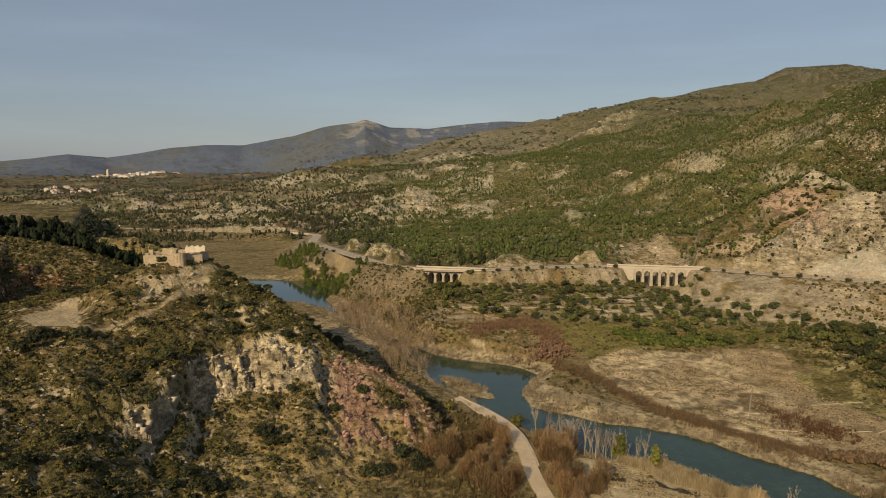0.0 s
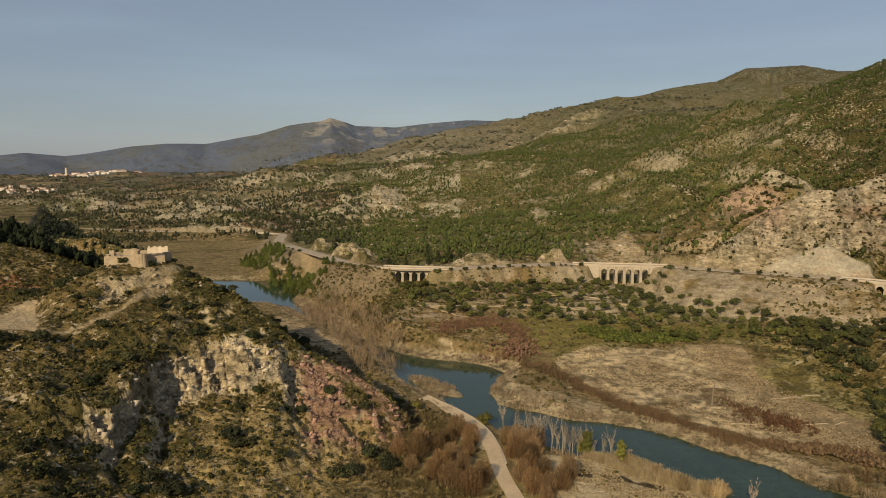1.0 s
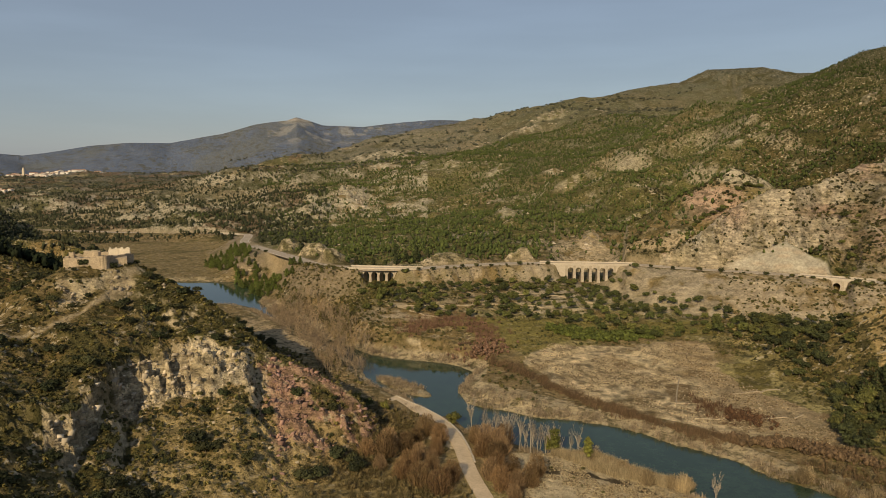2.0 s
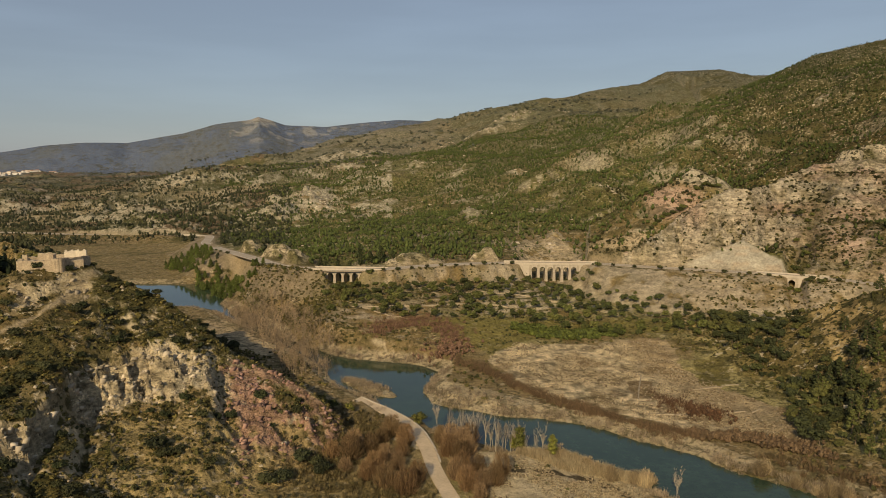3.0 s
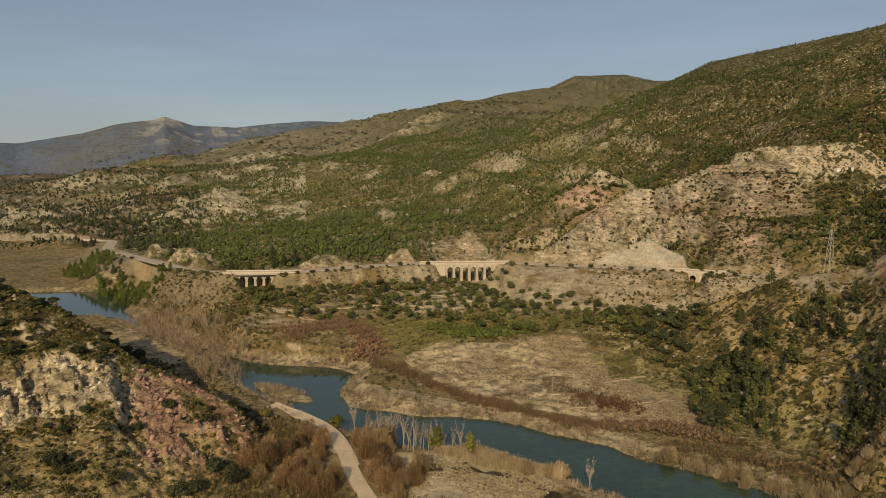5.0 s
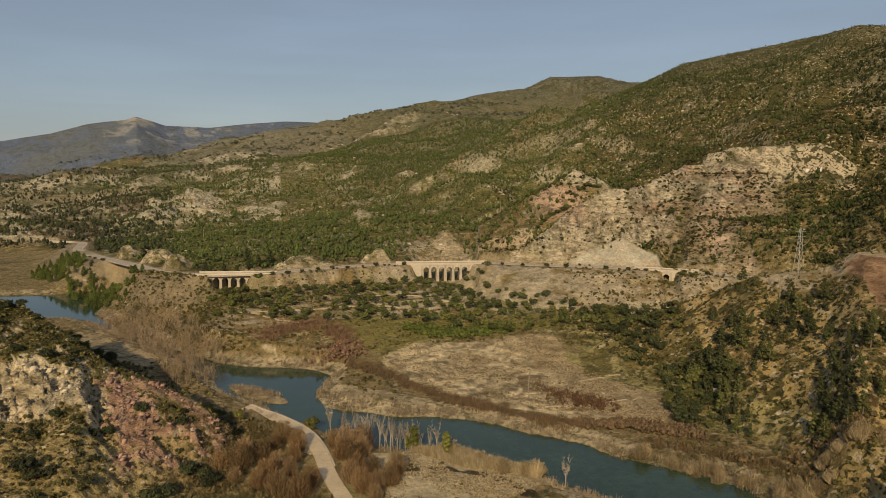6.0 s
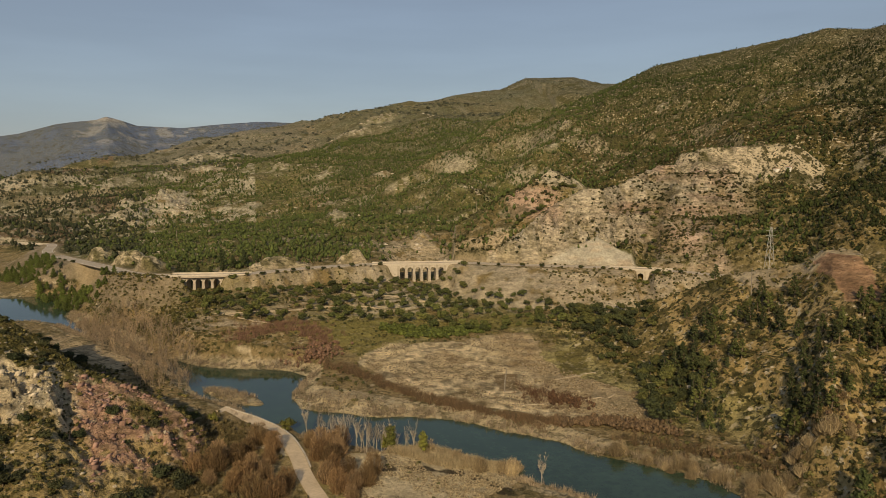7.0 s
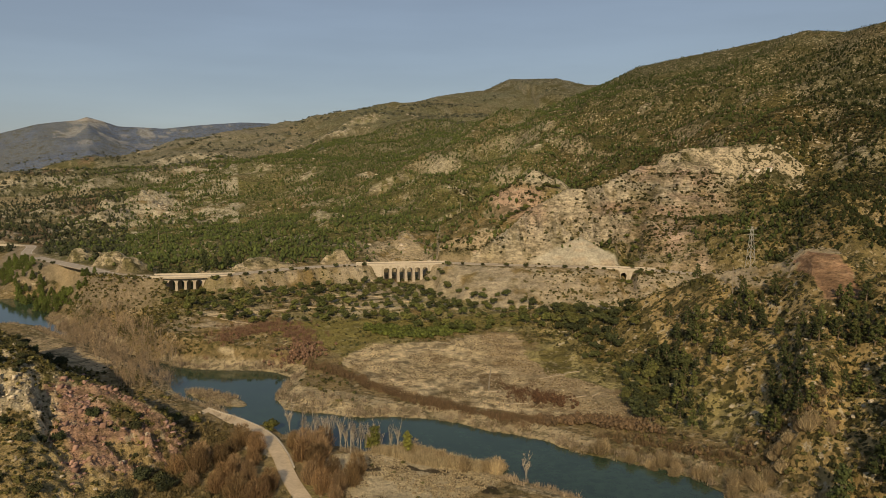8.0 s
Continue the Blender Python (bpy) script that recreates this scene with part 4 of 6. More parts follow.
# rosemary and thyme on the castle hill and beyond its car park
x, y = polar_points(rng, 36000, -40, 1, 105, 470, 0.75)
z, k = land(x, y)
keep = (k["s"] < 0) & (z > 3.2) & (k["park"] < 0.1) & (near(x, y, TRAIL)[0] > 3.2) & (rng.random(len(x)) < 0.66 + 0.8 * fbm(x, y, 22, 4, 231) - 0.85 * k["scar"] + 0.45 * ((k["az"] > -18.5) & (k["az"] < -8) & (k["r"] > 241)) - 0.30 * ((k["az"] > -17) & (k["r"] < 214)) + 0.2 * ((k["az"] < -25) & (k["r"] < 180)))
x, y = x[keep], y[keep]
r = np.hypot(x, y)
scatter("hill_scrub", SMALL_BUSHES, x, y, (0.42 + 0.75 * rng.random(len(x)) ** 2.2) * (1 + 0.25 * step(250, 400, r)), tints(rng, len(x), (0.165, 0.135, 0.04), (0.055, 0.058, 0.02), 0.45), FOLIAGE,
        "low green and straw-coloured scrub on stony ground", "scrub", 0.7 + 0.5 * rng.random(len(x)), seed=10)

# scrub on the eastern hill, the terraces and the road's banks
x, y = polar_points(rng, 42000, -6, 56, 150, 525, 0.72)
z, k = land(x, y)
straw = inside(x, y, [(63, 297), (80, 320), (149, 307), (144, 275), (152, 235), (160, 214), (146, 188), (108, 219), (75, 252)])
hill = (k["az"] > 27) & (z > 4)
keep = ((k["s"] < -5) | (k["cliff"] > 0)) & (z > 2.4) & (k["w"] > 6) & ~straw & ~((x < 48) & (y < 268)) & (rng.random(len(x)) < 0.16 + 0.46 * hill - 1.2 * k["cutting"] + 0.3 * fbm(x, y, 26, 3, 241) - 0.26 * (k["s"] > -70) * (k["az"] > 16) * (k["az"] < 36) + 0.22 * (k["s"] > -45) * (k["az"] < 12) - 1.0 * inside(x, y, [(140, 286), (168, 284), (153, 244), (132, 247)]) + 0.16 * (k["cliff"] > 0.3) - 1.0 * (k["apron"] > 0.3))
x, y = x[keep], y[keep]
scatter("terrace_scrub", SMALL_BUSHES, x, y, 0.5 + 0.9 * rng.random(len(x)) ** 2.0, tints(rng, len(x), (0.155, 0.13, 0.042), (0.055, 0.062, 0.02), 0.4), FOLIAGE,
        "low green scrub on terraces and stony banks", "scrub", 0.7 + 0.5 * rng.random(len(x)), seed=12)


# thyme and rosemary on the slope between cliff and quarry
x, y = polar_points(rng, 30000, 20, 54, 440, 700)
z, k = land(x, y)
keep = k["up"] & (k["s"] > 8) & (rng.random(len(x)) < 0.46 + 0.9 * fbm(x, y, 24, 4, 271) - 0.35 * (k["az"] < 31) * (k["cliff"] < 0.2) - 0.08 * (k["az"] < 40) - 0.12 * k["cliff"] - 1.0 * (k["apron"] > 0.3) - 1.0 * ((k["az"] > 37) & (k["az"] < 46.8) & (k["r"] > 572) & (k["r"] < 610)))
x, y = x[keep], y[keep]
scatter("slope_scrub", SMALL_BUSHES, x, y, 0.75 + 1.3 * rng.random(len(x)) ** 2.2, tints(rng, len(x), (0.12, 0.105, 0.035), (0.05, 0.055, 0.02), 0.4), FOLIAGE,
        "low olive scrub on a stony slope", "scrub", 0.7 + 0.5 * rng.random(len(x)), seed=17)

# pale rocks that break through the scrub
ROCK = foliage_material("weathered_rock", 0.95)
STONES = [(lambda q: (q[0] * (1.25, 0.8, 0.7), q[1]))(lump(np.random.default_rng(80 + k_), (0, 0, 0.25), 1.0, 0.8, 0.42, k_ % 2 == 0)) for k_ in range(10)]
x, y = polar_points(rng, 60000, -14, 54, 470, 1950, 0.6)
z, k = land(x, y)
keep = k["up"] & (rng.random(len(x)) < 0.75 * k["bare"] + 0.07 * step(0.25, 0.45, fbm(x, y, 50, 4, 261)) * (k["az"] < 30) + 0.012 * step(0.2, 0.4, fbm(x, y, 40, 4, 263)) + 0.25 * step(0.42, 0.55, fbm(x, y, 70, 5, 265)) * (k["az"] < 34))
x, y = x[keep], y[keep]
r = np.hypot(x, y)
scatter("rock_outcrops", STONES, x, y, (0.5 + 1.5 * rng.random(len(x)) ** 2) * (0.75 + r / 1300), tints(rng, len(x), (0.42, 0.355, 0.265), (0.32, 0.27, 0.20), 0.35), ROCK,
        "pale limestone ribs and rocks among the pines", "rocks", 0.6 + 0.7 * rng.random(len(x)), 0.2, seed=13)
x, y = polar_points(rng, 22000, -38, 0, 120, 300)
z, k = land(x, y)
keep = (k["s"] < 0) & (z > 4) & (k["park"] < 0.1) & (near(x, y, TRAIL)[0] > 1.5) & (rng.random(len(x)) < 0.30 * k["scar"] + (0.06 + 0.12 * (k["az"] > -18)) * step(0.1, 0.3, fbm(x, y, 9, 4, 58)))
x, y = x[keep], y[keep]
pink = (np.degrees(np.arctan2(x, y)) > -9)[:, None]
shade = tints(rng, len(x), (0.48, 0.40, 0.285), (0.34, 0.28, 0.19), 0.3)
scatter("hill_rocks", STONES, x, y, 0.25 + 0.85 * rng.random(len(x)) ** 2.5, np.where(pink, shade * (0.82, 0.62, 0.72), shade), ROCK,
        "weathered angular rocks over the castle hill's crags", "rocks", 0.6 + 0.8 * rng.random(len(x)), 0.2, seed=14)


def slab_shape(seed):
    """A broken slab of bedded rock, standing on edge and leaning."""
    rng_ = np.random.default_rng(seed)
    v = np.array([(a, b, c) for c in (-0.6, 1.0) for a, b in ((-1, -0.35), (1, -0.35), (1, 0.35), (-1, 0.35))], float)
    v = v * (0.7 + 0.3 * rng_.random((8, 1))) + rng_.normal(size=(8, 3)) * 0.10
    v[:, 0] += v[:, 2] * (0.45 + 0.2 * rng_.random())
    f = [(3, 2, 1, 0), (4, 5, 6, 7), (0, 1, 5, 4), (1, 2, 6, 5), (2, 3, 7, 6), (3, 0, 4, 7)]
    return v, np.array([t for a, b, c, d in f for t in ((a, b, c), (a, c, d))])


x, y = polar_points(rng, 60000, -26, -1, 185, 285)
z, k = land(x, y)
keep = (k["scar"] > 0.4) & (rng.random(len(x)) < 0.05)
x, y = x[keep], y[keep]
b = np.degrees(np.arctan2(x, y))
shade = tints(rng, len(x), (0.58, 0.49, 0.355), (0.42, 0.35, 0.24), 0.3)
shade = np.where((b > -9)[:, None], shade * (0.66, 0.48, 0.5), np.where((np.hypot(x, y) > 252)[:, None], shade * 0.62, shade))
scatter("crag_slabs", [slab_shape(90 + k_) for k_ in range(10)], x, y, 0.3 + 0.8 * rng.random(len(x)) ** 3, shade, ROCK,
        "leaning slabs of pale and pink bedded rock on the crags", "rocks", 0.8 + 0.9 * rng.random(len(x)), 0.25, seed=19, swing=0.14)


# ---------------------------------------------------------------- the road, its three bridges and the paths
ASPHALT = plain("weathered_asphalt", (0.40, 0.33, 0.24), 0.4, 9.0, 0.2, 0.9, 0.01)
PAINT = plain("road_paint", (0.62, 0.58, 0.50), 0.5, 3.0, 0.15, 0.7, 0.0)
MASONRY = plain("pale_masonry", (0.46, 0.40, 0.31), 0.5, 5.0, 0.16, 0.9, 0.03)
DARK_MASONRY = plain("weathered_masonry", (0.38, 0.325, 0.245), 0.5, 4.0, 0.22, 0.9, 0.04)
DUST = plain("packed_dust", (0.52, 0.41, 0.27), 0.5, 6.0, 0.18, 0.95, 0.03)


def smooth_line(points, per=6):
    """A curve through points, as more points."""
    out = []
    p = [np.array(q, float) for q in points]
    p = [2 * p[0] - p[1]] + p + [2 * p[-1] - p[-2]]
    for a, b, c, d in zip(p, p[1:], p[2:], p[3:]):
        for k in range(per):
            t = k / per
            out.append(0.5 * (2 * b + (c - a) * t + (2 * a - 5 * b + 4 * c - d) * t * t + (3 * b - a - 3 * c + d) * t ** 3))
    out.append(p[-2])
    return out


def ribbon(line, left, right, lift, thick=0.25):
    """A band beside a line, with thickness; left and right are offsets across."""
    bm = bmesh.new()
    rows = []
    for k, q in enumerate(line):
        a, b = line[max(k - 1, 0)], line[min(k + 1, len(line) - 1)]
        d = Vector((b[0] - a[0], b[1] - a[1], 0)).normalized()
        n = Vector((-d.y, d.x, 0))
        c = Vector(q) + Vector((0, 0, lift))
        down = Vector((0, 0, -thick))
        rows.append([bm.verts.new(v) for v in (c + n * left, c + n * right, c + n * right + down, c + n * left + down)])
    for a, b in zip(rows, rows[1:]):
        for i in range(4):
            j = (i + 1) % 4
            bm.faces.new((a[i], b[i], b[j], a[j]))
    for e in (rows[0], rows[-1]):
        bm.faces.new(e)
    bmesh.ops.recalc_face_normals(bm, faces=bm.faces)
    return bm


road_line = smooth_line(ROAD[2:-1])
road = part("road", ribbon(road_line, 4.4, -4.4, 0.12, 0.5), ASPHALT)
tagged(road, "narrow weathered asphalt road along the valley side", "road", kind="structure")
for off in (3.9, -3.9):
    part("edge_line", ribbon(road_line, off + 0.14, off - 0.14, 0.14, 0.015), PAINT, road, "worn white edge line")

path_line = smooth_line([(4.5, 256, 0), (8, 252, 0), (13, 246, 0), (19, 235, 0), (23, 222, 0), (25, 207, 0), (25.5, 194, 0), (26.5, 182, 0), (29, 165, 0), (34, 140, 0), (40, 100, 0)])
path_line = [np.array([q[0], q[1], 0]) for q in path_line]
pz = height(np.array([q[0] for q in path_line]), np.array([q[1] for q in path_line]))
pz = np.convolve(np.pad(np.maximum(pz, 1.6), 4, mode="edge"), np.ones(9) / 9, "valid")
for q, zz in zip(path_line, pz):
    q[2] = zz + 0.25
path = part("riverside_path", ribbon(path_line, 2.2, -2.2, 0.0, 1.4), DUST)
tagged(path, "pale packed-dust riverside track", "path", kind="structure")
part("kerb", ribbon(path_line[:36], 2.75, 2.3, 0.22, 1.4), MASONRY, path, "pale stone kerb towards the river")


def box(bm, x0, x1, y0, y1, z0, z1, taper=0.0):
    v = [bm.verts.new((x, y, z)) for z, t in ((z0, 0), (z1, taper)) for x, y in ((x0 + t, y0 + t), (x1 - t, y0 + t), (x1 - t, y1 - t), (x0 + t, y1 - t))]
    for f in ((3, 2, 1, 0), (4, 5, 6, 7), (0, 1, 5, 4), (1, 2, 6, 5), (2, 3, 7, 6), (3, 0, 4, 7)):
        bm.faces.new([v[i] for i in f])
    return bm


def arch_span(x0, x1, half, spring, top, n=10):
    """Masonry over one round-headed opening."""
    bm = bmesh.new()
    r, mid = (x1 - x0) / 2, (x0 + x1) / 2
    rows = []
    for k in range(n + 1):
        a = math.pi * k / n
        px, pz_ = mid - r * math.cos(a), spring + r * math.sin(a)
        rows.append([bm.verts.new(v) for v in ((px, -half, pz_), (px, -half, top), (px, half, top), (px, half, pz_))])
    for a, b in zip(rows, rows[1:]):
        for i in range(4):
            j = (i + 1) % 4
            bm.faces.new((a[i], b[i], b[j], a[j]))
    bmesh.ops.recalc_face_normals(bm, faces=bm.faces)
    return bm


def viaduct(p0, p1, top, arches, first, pitch, opening, deep, label):
    """Arched road bridge from p0 to p1; first: metres from p0 to the first pier."""
    d = Vector((p1[0] - p0[0], p1[1] - p0[1], 0))
    length, half, wall = d.length, 4.6, 2.1
    ob = thing("viaduct", label, "viaduct", "road viaducts", (p0[0], p0[1], top), math.degrees(math.atan2(d.y, d.x)))
    part("deck", box(bmesh.new(), -3, length + 3, -half - 0.35, half + 0.35, -0.75, -0.02), MASONRY, ob)
    for sy in (-1, 1):
        y0 = sy * (half + 0.1)
        part("parapet", box(bmesh.new(), -3, length + 3, min(y0, y0 - sy * 0.4), max(y0, y0 - sy * 0.4), -0.02, 0.85), MASONRY, ob, "pale stone parapet")
    gap = (pitch - opening)
    crown = -1.9
    spring = crown - opening / 2
    last = first + arches * pitch
    for k in range(arches + 1):
        c = first + k * pitch
        bm = bmesh.new()
        box(bm, c - gap / 2, c + gap / 2, -half, half, spring, -0.75)
        box(bm, c - gap / 2 - 0.45, c + gap / 2 + 0.45, -half - 0.5, half + 0.5, -deep, spring, 0.45)
        part("pier", bm, DARK_MASONRY, ob)
        if k < arches:
            part("arch", arch_span(c + gap / 2, c + pitch - gap / 2, half, spring, -0.75), MASONRY, ob)
    for a, b in ((-3, first - gap / 2), (last + gap / 2, length + 3)):
        bm = bmesh.new()
        lo = -deep * 0.9
        near_end, far_end = (a, b) if a < 0 else (b, a)
        v = []
        for sy in (-half, half):
            v.append([bm.verts.new(q) for q in ((near_end, sy, -0.75), (far_end, sy, -0.75), (far_end, sy, lo), (near_end, sy, -4.5))])
        bm.faces.new(v[0])
        bm.faces.new(v[1])
        for i in range(4):
            j = (i + 1) % 4
            bm.faces.new((v[0][i], v[0][j], v[1][j], v[1][i]))
        bmesh.ops.recalc_face_normals(bm, faces=bm.faces)
        part("abutment", bm, MASONRY, ob)
    return ob


viaduct((-15, 436.5), (24, 427), 25.6, 4, 6.5, 5.1, 3.7, 14, "pale stone road viaduct with four round arches")
viaduct((107, 441), (160, 429.5), 26.1, 6, 14, 5.0, 3.5, 16, "pale stone road viaduct with six tall arches")
viaduct((243, 376), (268, 356), 26.0, 1, 14, 5.2, 3.6, 7.5, "small pale stone road bridge with one arch")
viaduct((-182, 825), (-152, 802), 10.0, 3, 8, 6.5, 5.0, 10, "distant road bridge of pale stone over the river")

# ---------------------------------------------------------------- the ruined castle on its crag
CASTLE_STONE = plain("castle_stone", (0.40, 0.32, 0.215), 0.5, 3.0, 0.28, 0.92, 0.08)
LIMEWASH = plain("restored_limestone", (0.56, 0.49, 0.37), 0.4, 3.0, 0.15, 0.9, 0.04)


def ruined_wall(points, base, top, thick, seed, ragged=0.8, close=False):
    """A thick wall along points with a worn, uneven top."""
    rng_ = np.random.default_rng(seed)
    line = []
    pts = points + points[:1] if close else points
    for a, b in zip(pts, pts[1:]):
        n = max(2, int(math.dist(a, b) / 1.1))
        for k in range(n):
            line.append((a[0] + (b[0] - a[0]) * k / n, a[1] + (b[1] - a[1]) * k / n))
    line.append(pts[-1])
    bm = bmesh.new()
    rows, level = [], 0.0
    for k, q in enumerate(line):
        a, b = line[max(k - 1, 0)], line[min(k + 1, len(line) - 1)]
        d = Vector((b[0] - a[0], b[1] - a[1], 0)).normalized()
        n = Vector((-d.y, d.x, 0)) * thick / 2
        level = level * 0.6 + rng_.normal() * 0.4 * ragged
        t = top + level
        c = Vector((q[0], q[1], 0))
        j = Vector(rng_.normal(size=3) * 0.07)
        rows.append([bm.verts.new(v) for v in (c + n * 1.15 + Vector((0, 0, base)), c + n + j + Vector((0, 0, t)), c - n - j + Vector((0, 0, t + rng_.normal() * 0.15)), c - n * 1.15 + Vector((0, 0, base)))])
    for a, b in zip(rows, rows[1:]):
        for i in range(4):
            j = (i + 1) % 4
            bm.faces.new((a[i], b[i], b[j], a[j]))
    bm.faces.new(rows[0])
    bm.faces.new(rows[-1])
    bmesh.ops.recalc_face_normals(bm, faces=bm.faces)
    return bm


castle = thing("ruined_castle", "ruined stone castle with thick curtain walls on a crag", "castle", at=(-98.9, 267.3, 51.6), turn=20.3)
castle.scale = (0.87, 0.87, 0.95)
part("curtain_wall", ruined_wall([(-15.6, -2.5), (-9, -4.5), (-2.6, -6.3)], -5, 5.0, 1.5, 1, 0.35), CASTLE_STONE, castle)
corner = [(-2.2 + 2.1 * math.cos(radians(a)), -5.2 + 2.1 * math.sin(radians(a))) for a in range(200, 381, 20)]
part("corner_turret", ruined_wall(corner, -6, 5.6, 0.9, 2, 0.2), CASTLE_STONE, castle, "rounded stone corner turret")
part("side_wall", ruined_wall([(-0.2, -4.6), (4.5, 1.0), (9.4, 6.5)], -5, 4.9, 1.4, 3, 0.35), CASTLE_STONE, castle)
part("west_wall", ruined_wall([(-16.3, -2.0), (-15, 4), (-13.5, 9)], -4, 5.0, 1.4, 4, 0.5), CASTLE_STONE, castle)
part("rear_wall", ruined_wall([(-13.5, 9), (-4, 10.5), (0, 10.6)], -4, 5.2, 1.2, 5, 0.6), CASTLE_STONE, castle)
part("courtyard", box(bmesh.new(), -15.5, 7, -3.0, 10, -4, 4.1), CASTLE_STONE, castle, "rubble-filled courtyard")
part("keep_stump", ruined_wall([(-9, 0.5), (-4.2, -0.6), (-3.2, 4.2), (-8, 5.2)], 3, 6.7, 1.0, 6, 0.6, True), CASTLE_STONE, castle, "broken stump of the keep")
part("gate_pier", ruined_wall([(-14.8, 2.6), (-13.0, 2.2)], 3, 6.8, 1.6, 7, 0.5), CASTLE_STONE, castle)
white = part("restored_wall", ruined_wall([(0, 10.4), (4.5, 9.4), (8.6, 7.4)], 0, 6.5, 0.9, 8, 0.5), LIMEWASH, castle, "restored pale limestone wall")
for k in range(4):
    px, py = 0.8 + 2.3 * k, 10.3 - 0.25 * k * (1 + 0.5 * k)
    part("merlon", box(bmesh.new(), px - 0.5, px + 0.5, py - 0.4, py + 0.4, 6.2, 7.0, 0.08), LIMEWASH, white)

# ---------------------------------------------------------------- trees that stand apart
def tube(bm, a, b, ra, rb, sides=5):
    """A tapered stem; it grows out of the nearest stem that is there already."""
    a, b = Vector(a), Vector(b)
    old = min(bm.verts, key=lambda v: (v.co - a).length_squared) if len(bm.verts) else None
    d = (b - a).normalized()
    u = d.orthogonal().normalized()
    w = d.cross(u)
    rows = [[bm.verts.new(p + (u * math.cos(2 * math.pi * k / sides) + w * math.sin(2 * math.pi * k / sides)) * r) for k in range(sides)] for p, r in ((a, ra), (b, rb))]
    for k in range(sides):
        j = (k + 1) % sides
        bm.faces.new((rows[0][k], rows[0][j], rows[1][j], rows[1][k]))
    bm.faces.new(rows[1])
    if old is not None:
        bm.faces.new((rows[0][0], rows[0][1], old))


def foliage_part(name, pieces, mat, parent, colour, seed, label=""):
    v, f = join(pieces)
    rng_ = np.random.default_rng(seed)
    c = np.tile(np.array(colour), (len(v), 1)) * (0.85 + 0.3 * rng_.random((len(v) // 3 + 1, 1)).repeat(3, 0)[:len(v)])
    ob = new(name, arrays_to_mesh(name, v, f, mat, c))
    ob.parent = parent
    return tagged(ob, label)


def make_tree(name, seed, tall, wide, shape, colour, label, category, group):
    """A tree with trunk, limbs and a crown of many leaves. shape: pine, round or slim."""
    rng_ = np.random.default_rng(seed)
    ob = thing(name, label, category, group, (0, 0, -500))
    bm = bmesh.new()
    lean = Vector((rng_.normal() * 0.05, rng_.normal() * 0.05, 1))
    body = {"pine": 0.92, "round": 0.6, "slim": 0.9}[shape] * tall
    tube(bm, (0, 0, -0.4), lean * body * 0.5, 0.05 * tall ** 0.8, 0.035 * tall ** 0.8, 6)
    tube(bm, lean * body * 0.5, lean * body, 0.035 * tall ** 0.8, 0.02, 5)
    pieces = []
    count = {"pine": 14, "round": 8, "slim": 11}[shape]
    for k in range(count):
        a = 2.4 * k + rng_.random()
        if shape == "pine":
            h = 0.16 + 0.78 * (k + 0.5) / count
            out, rad = wide * 0.62 * (1.1 - h) * (0.6 + 0.6 * rng_.random()), wide * (0.46 - 0.30 * h)
        elif shape == "round":
            h, out, rad = 0.38 + 0.38 * rng_.random(), wide * 0.52 * (0.5 + 0.6 * rng_.random()), wide * (0.36 + 0.14 * rng_.random())
        else:
            h = 0.2 + 0.75 * (k + 0.5) / count
            out, rad = wide * 0.25, wide * (0.55 - 0.25 * abs(h - 0.5) * 2)
        c = Vector((math.cos(a) * out, math.sin(a) * out, tall * h))
        tube(bm, lean * tall * h * 0.8, c, 0.014 * tall ** 0.8, 0.012, 4)
        pieces.append(lump(rng_, c, rad * 0.72, 0.75, 0.3))
        pieces.append(leaves(rng_, 52, c, rad * 1.15, (0.14 if shape == "pine" else 0.175) * wide ** 0.5, 0.8, 0.55))
    part("trunk", bm, BARK, ob)
    foliage_part("crown", pieces, FOLIAGE, ob, colour, seed)
    return ob


def make_bare_tree(name, seed, tall, label, bark, twig_colour, group, spread=0.5):
    rng_ = np.random.default_rng(seed)
    ob = thing(name, label, "bare tree", group, (0, 0, -500))
    bm = bmesh.new()
    tips = []

    def grow(a, d, length, rad, level):
        b = a + d * length
        tube(bm, a, b, rad, rad * 0.6, 5 if level == 0 else 3)
        if level == 3:
            tips.append((b, d))
            return
        for k in range(2 if level else 5):
            turn = Vector((rng_.normal(), rng_.normal(), 0.25 * rng_.random())) * spread
            start = a + d * length * (0.35 + 0.65 * rng_.random())
            grow(start, (d + turn).normalized(), length * (0.5 + 0.2 * rng_.random()), rad * 0.5, level + 1)
        grow(b, (d + Vector((rng_.normal(), rng_.normal(), 0)) * 0.12).normalized(), length * 0.62, rad * 0.6, level + 1)

    grow(Vector((0, 0, -0.3)), Vector((rng_.normal() * 0.06, rng_.normal() * 0.06, 1)).normalized(), tall * 0.42, 0.011 * tall, 0)
    part("trunk", bm, bark, ob)
    v = []
    for b, d in tips:
        for k in range(3):
            e = b + (d + Vector(rng_.normal(size=3)) * 0.45).normalized() * tall * 0.09
            w = d.orthogonal().normalized() * 0.05
            v += [b - w, b + w, e]
    v = np.array([tuple(q) for q in v])
    foliage_part("crown", [(v, np.arange(len(v)).reshape(-1, 3))], TWIGS, ob, twig_colour, seed)
    return ob


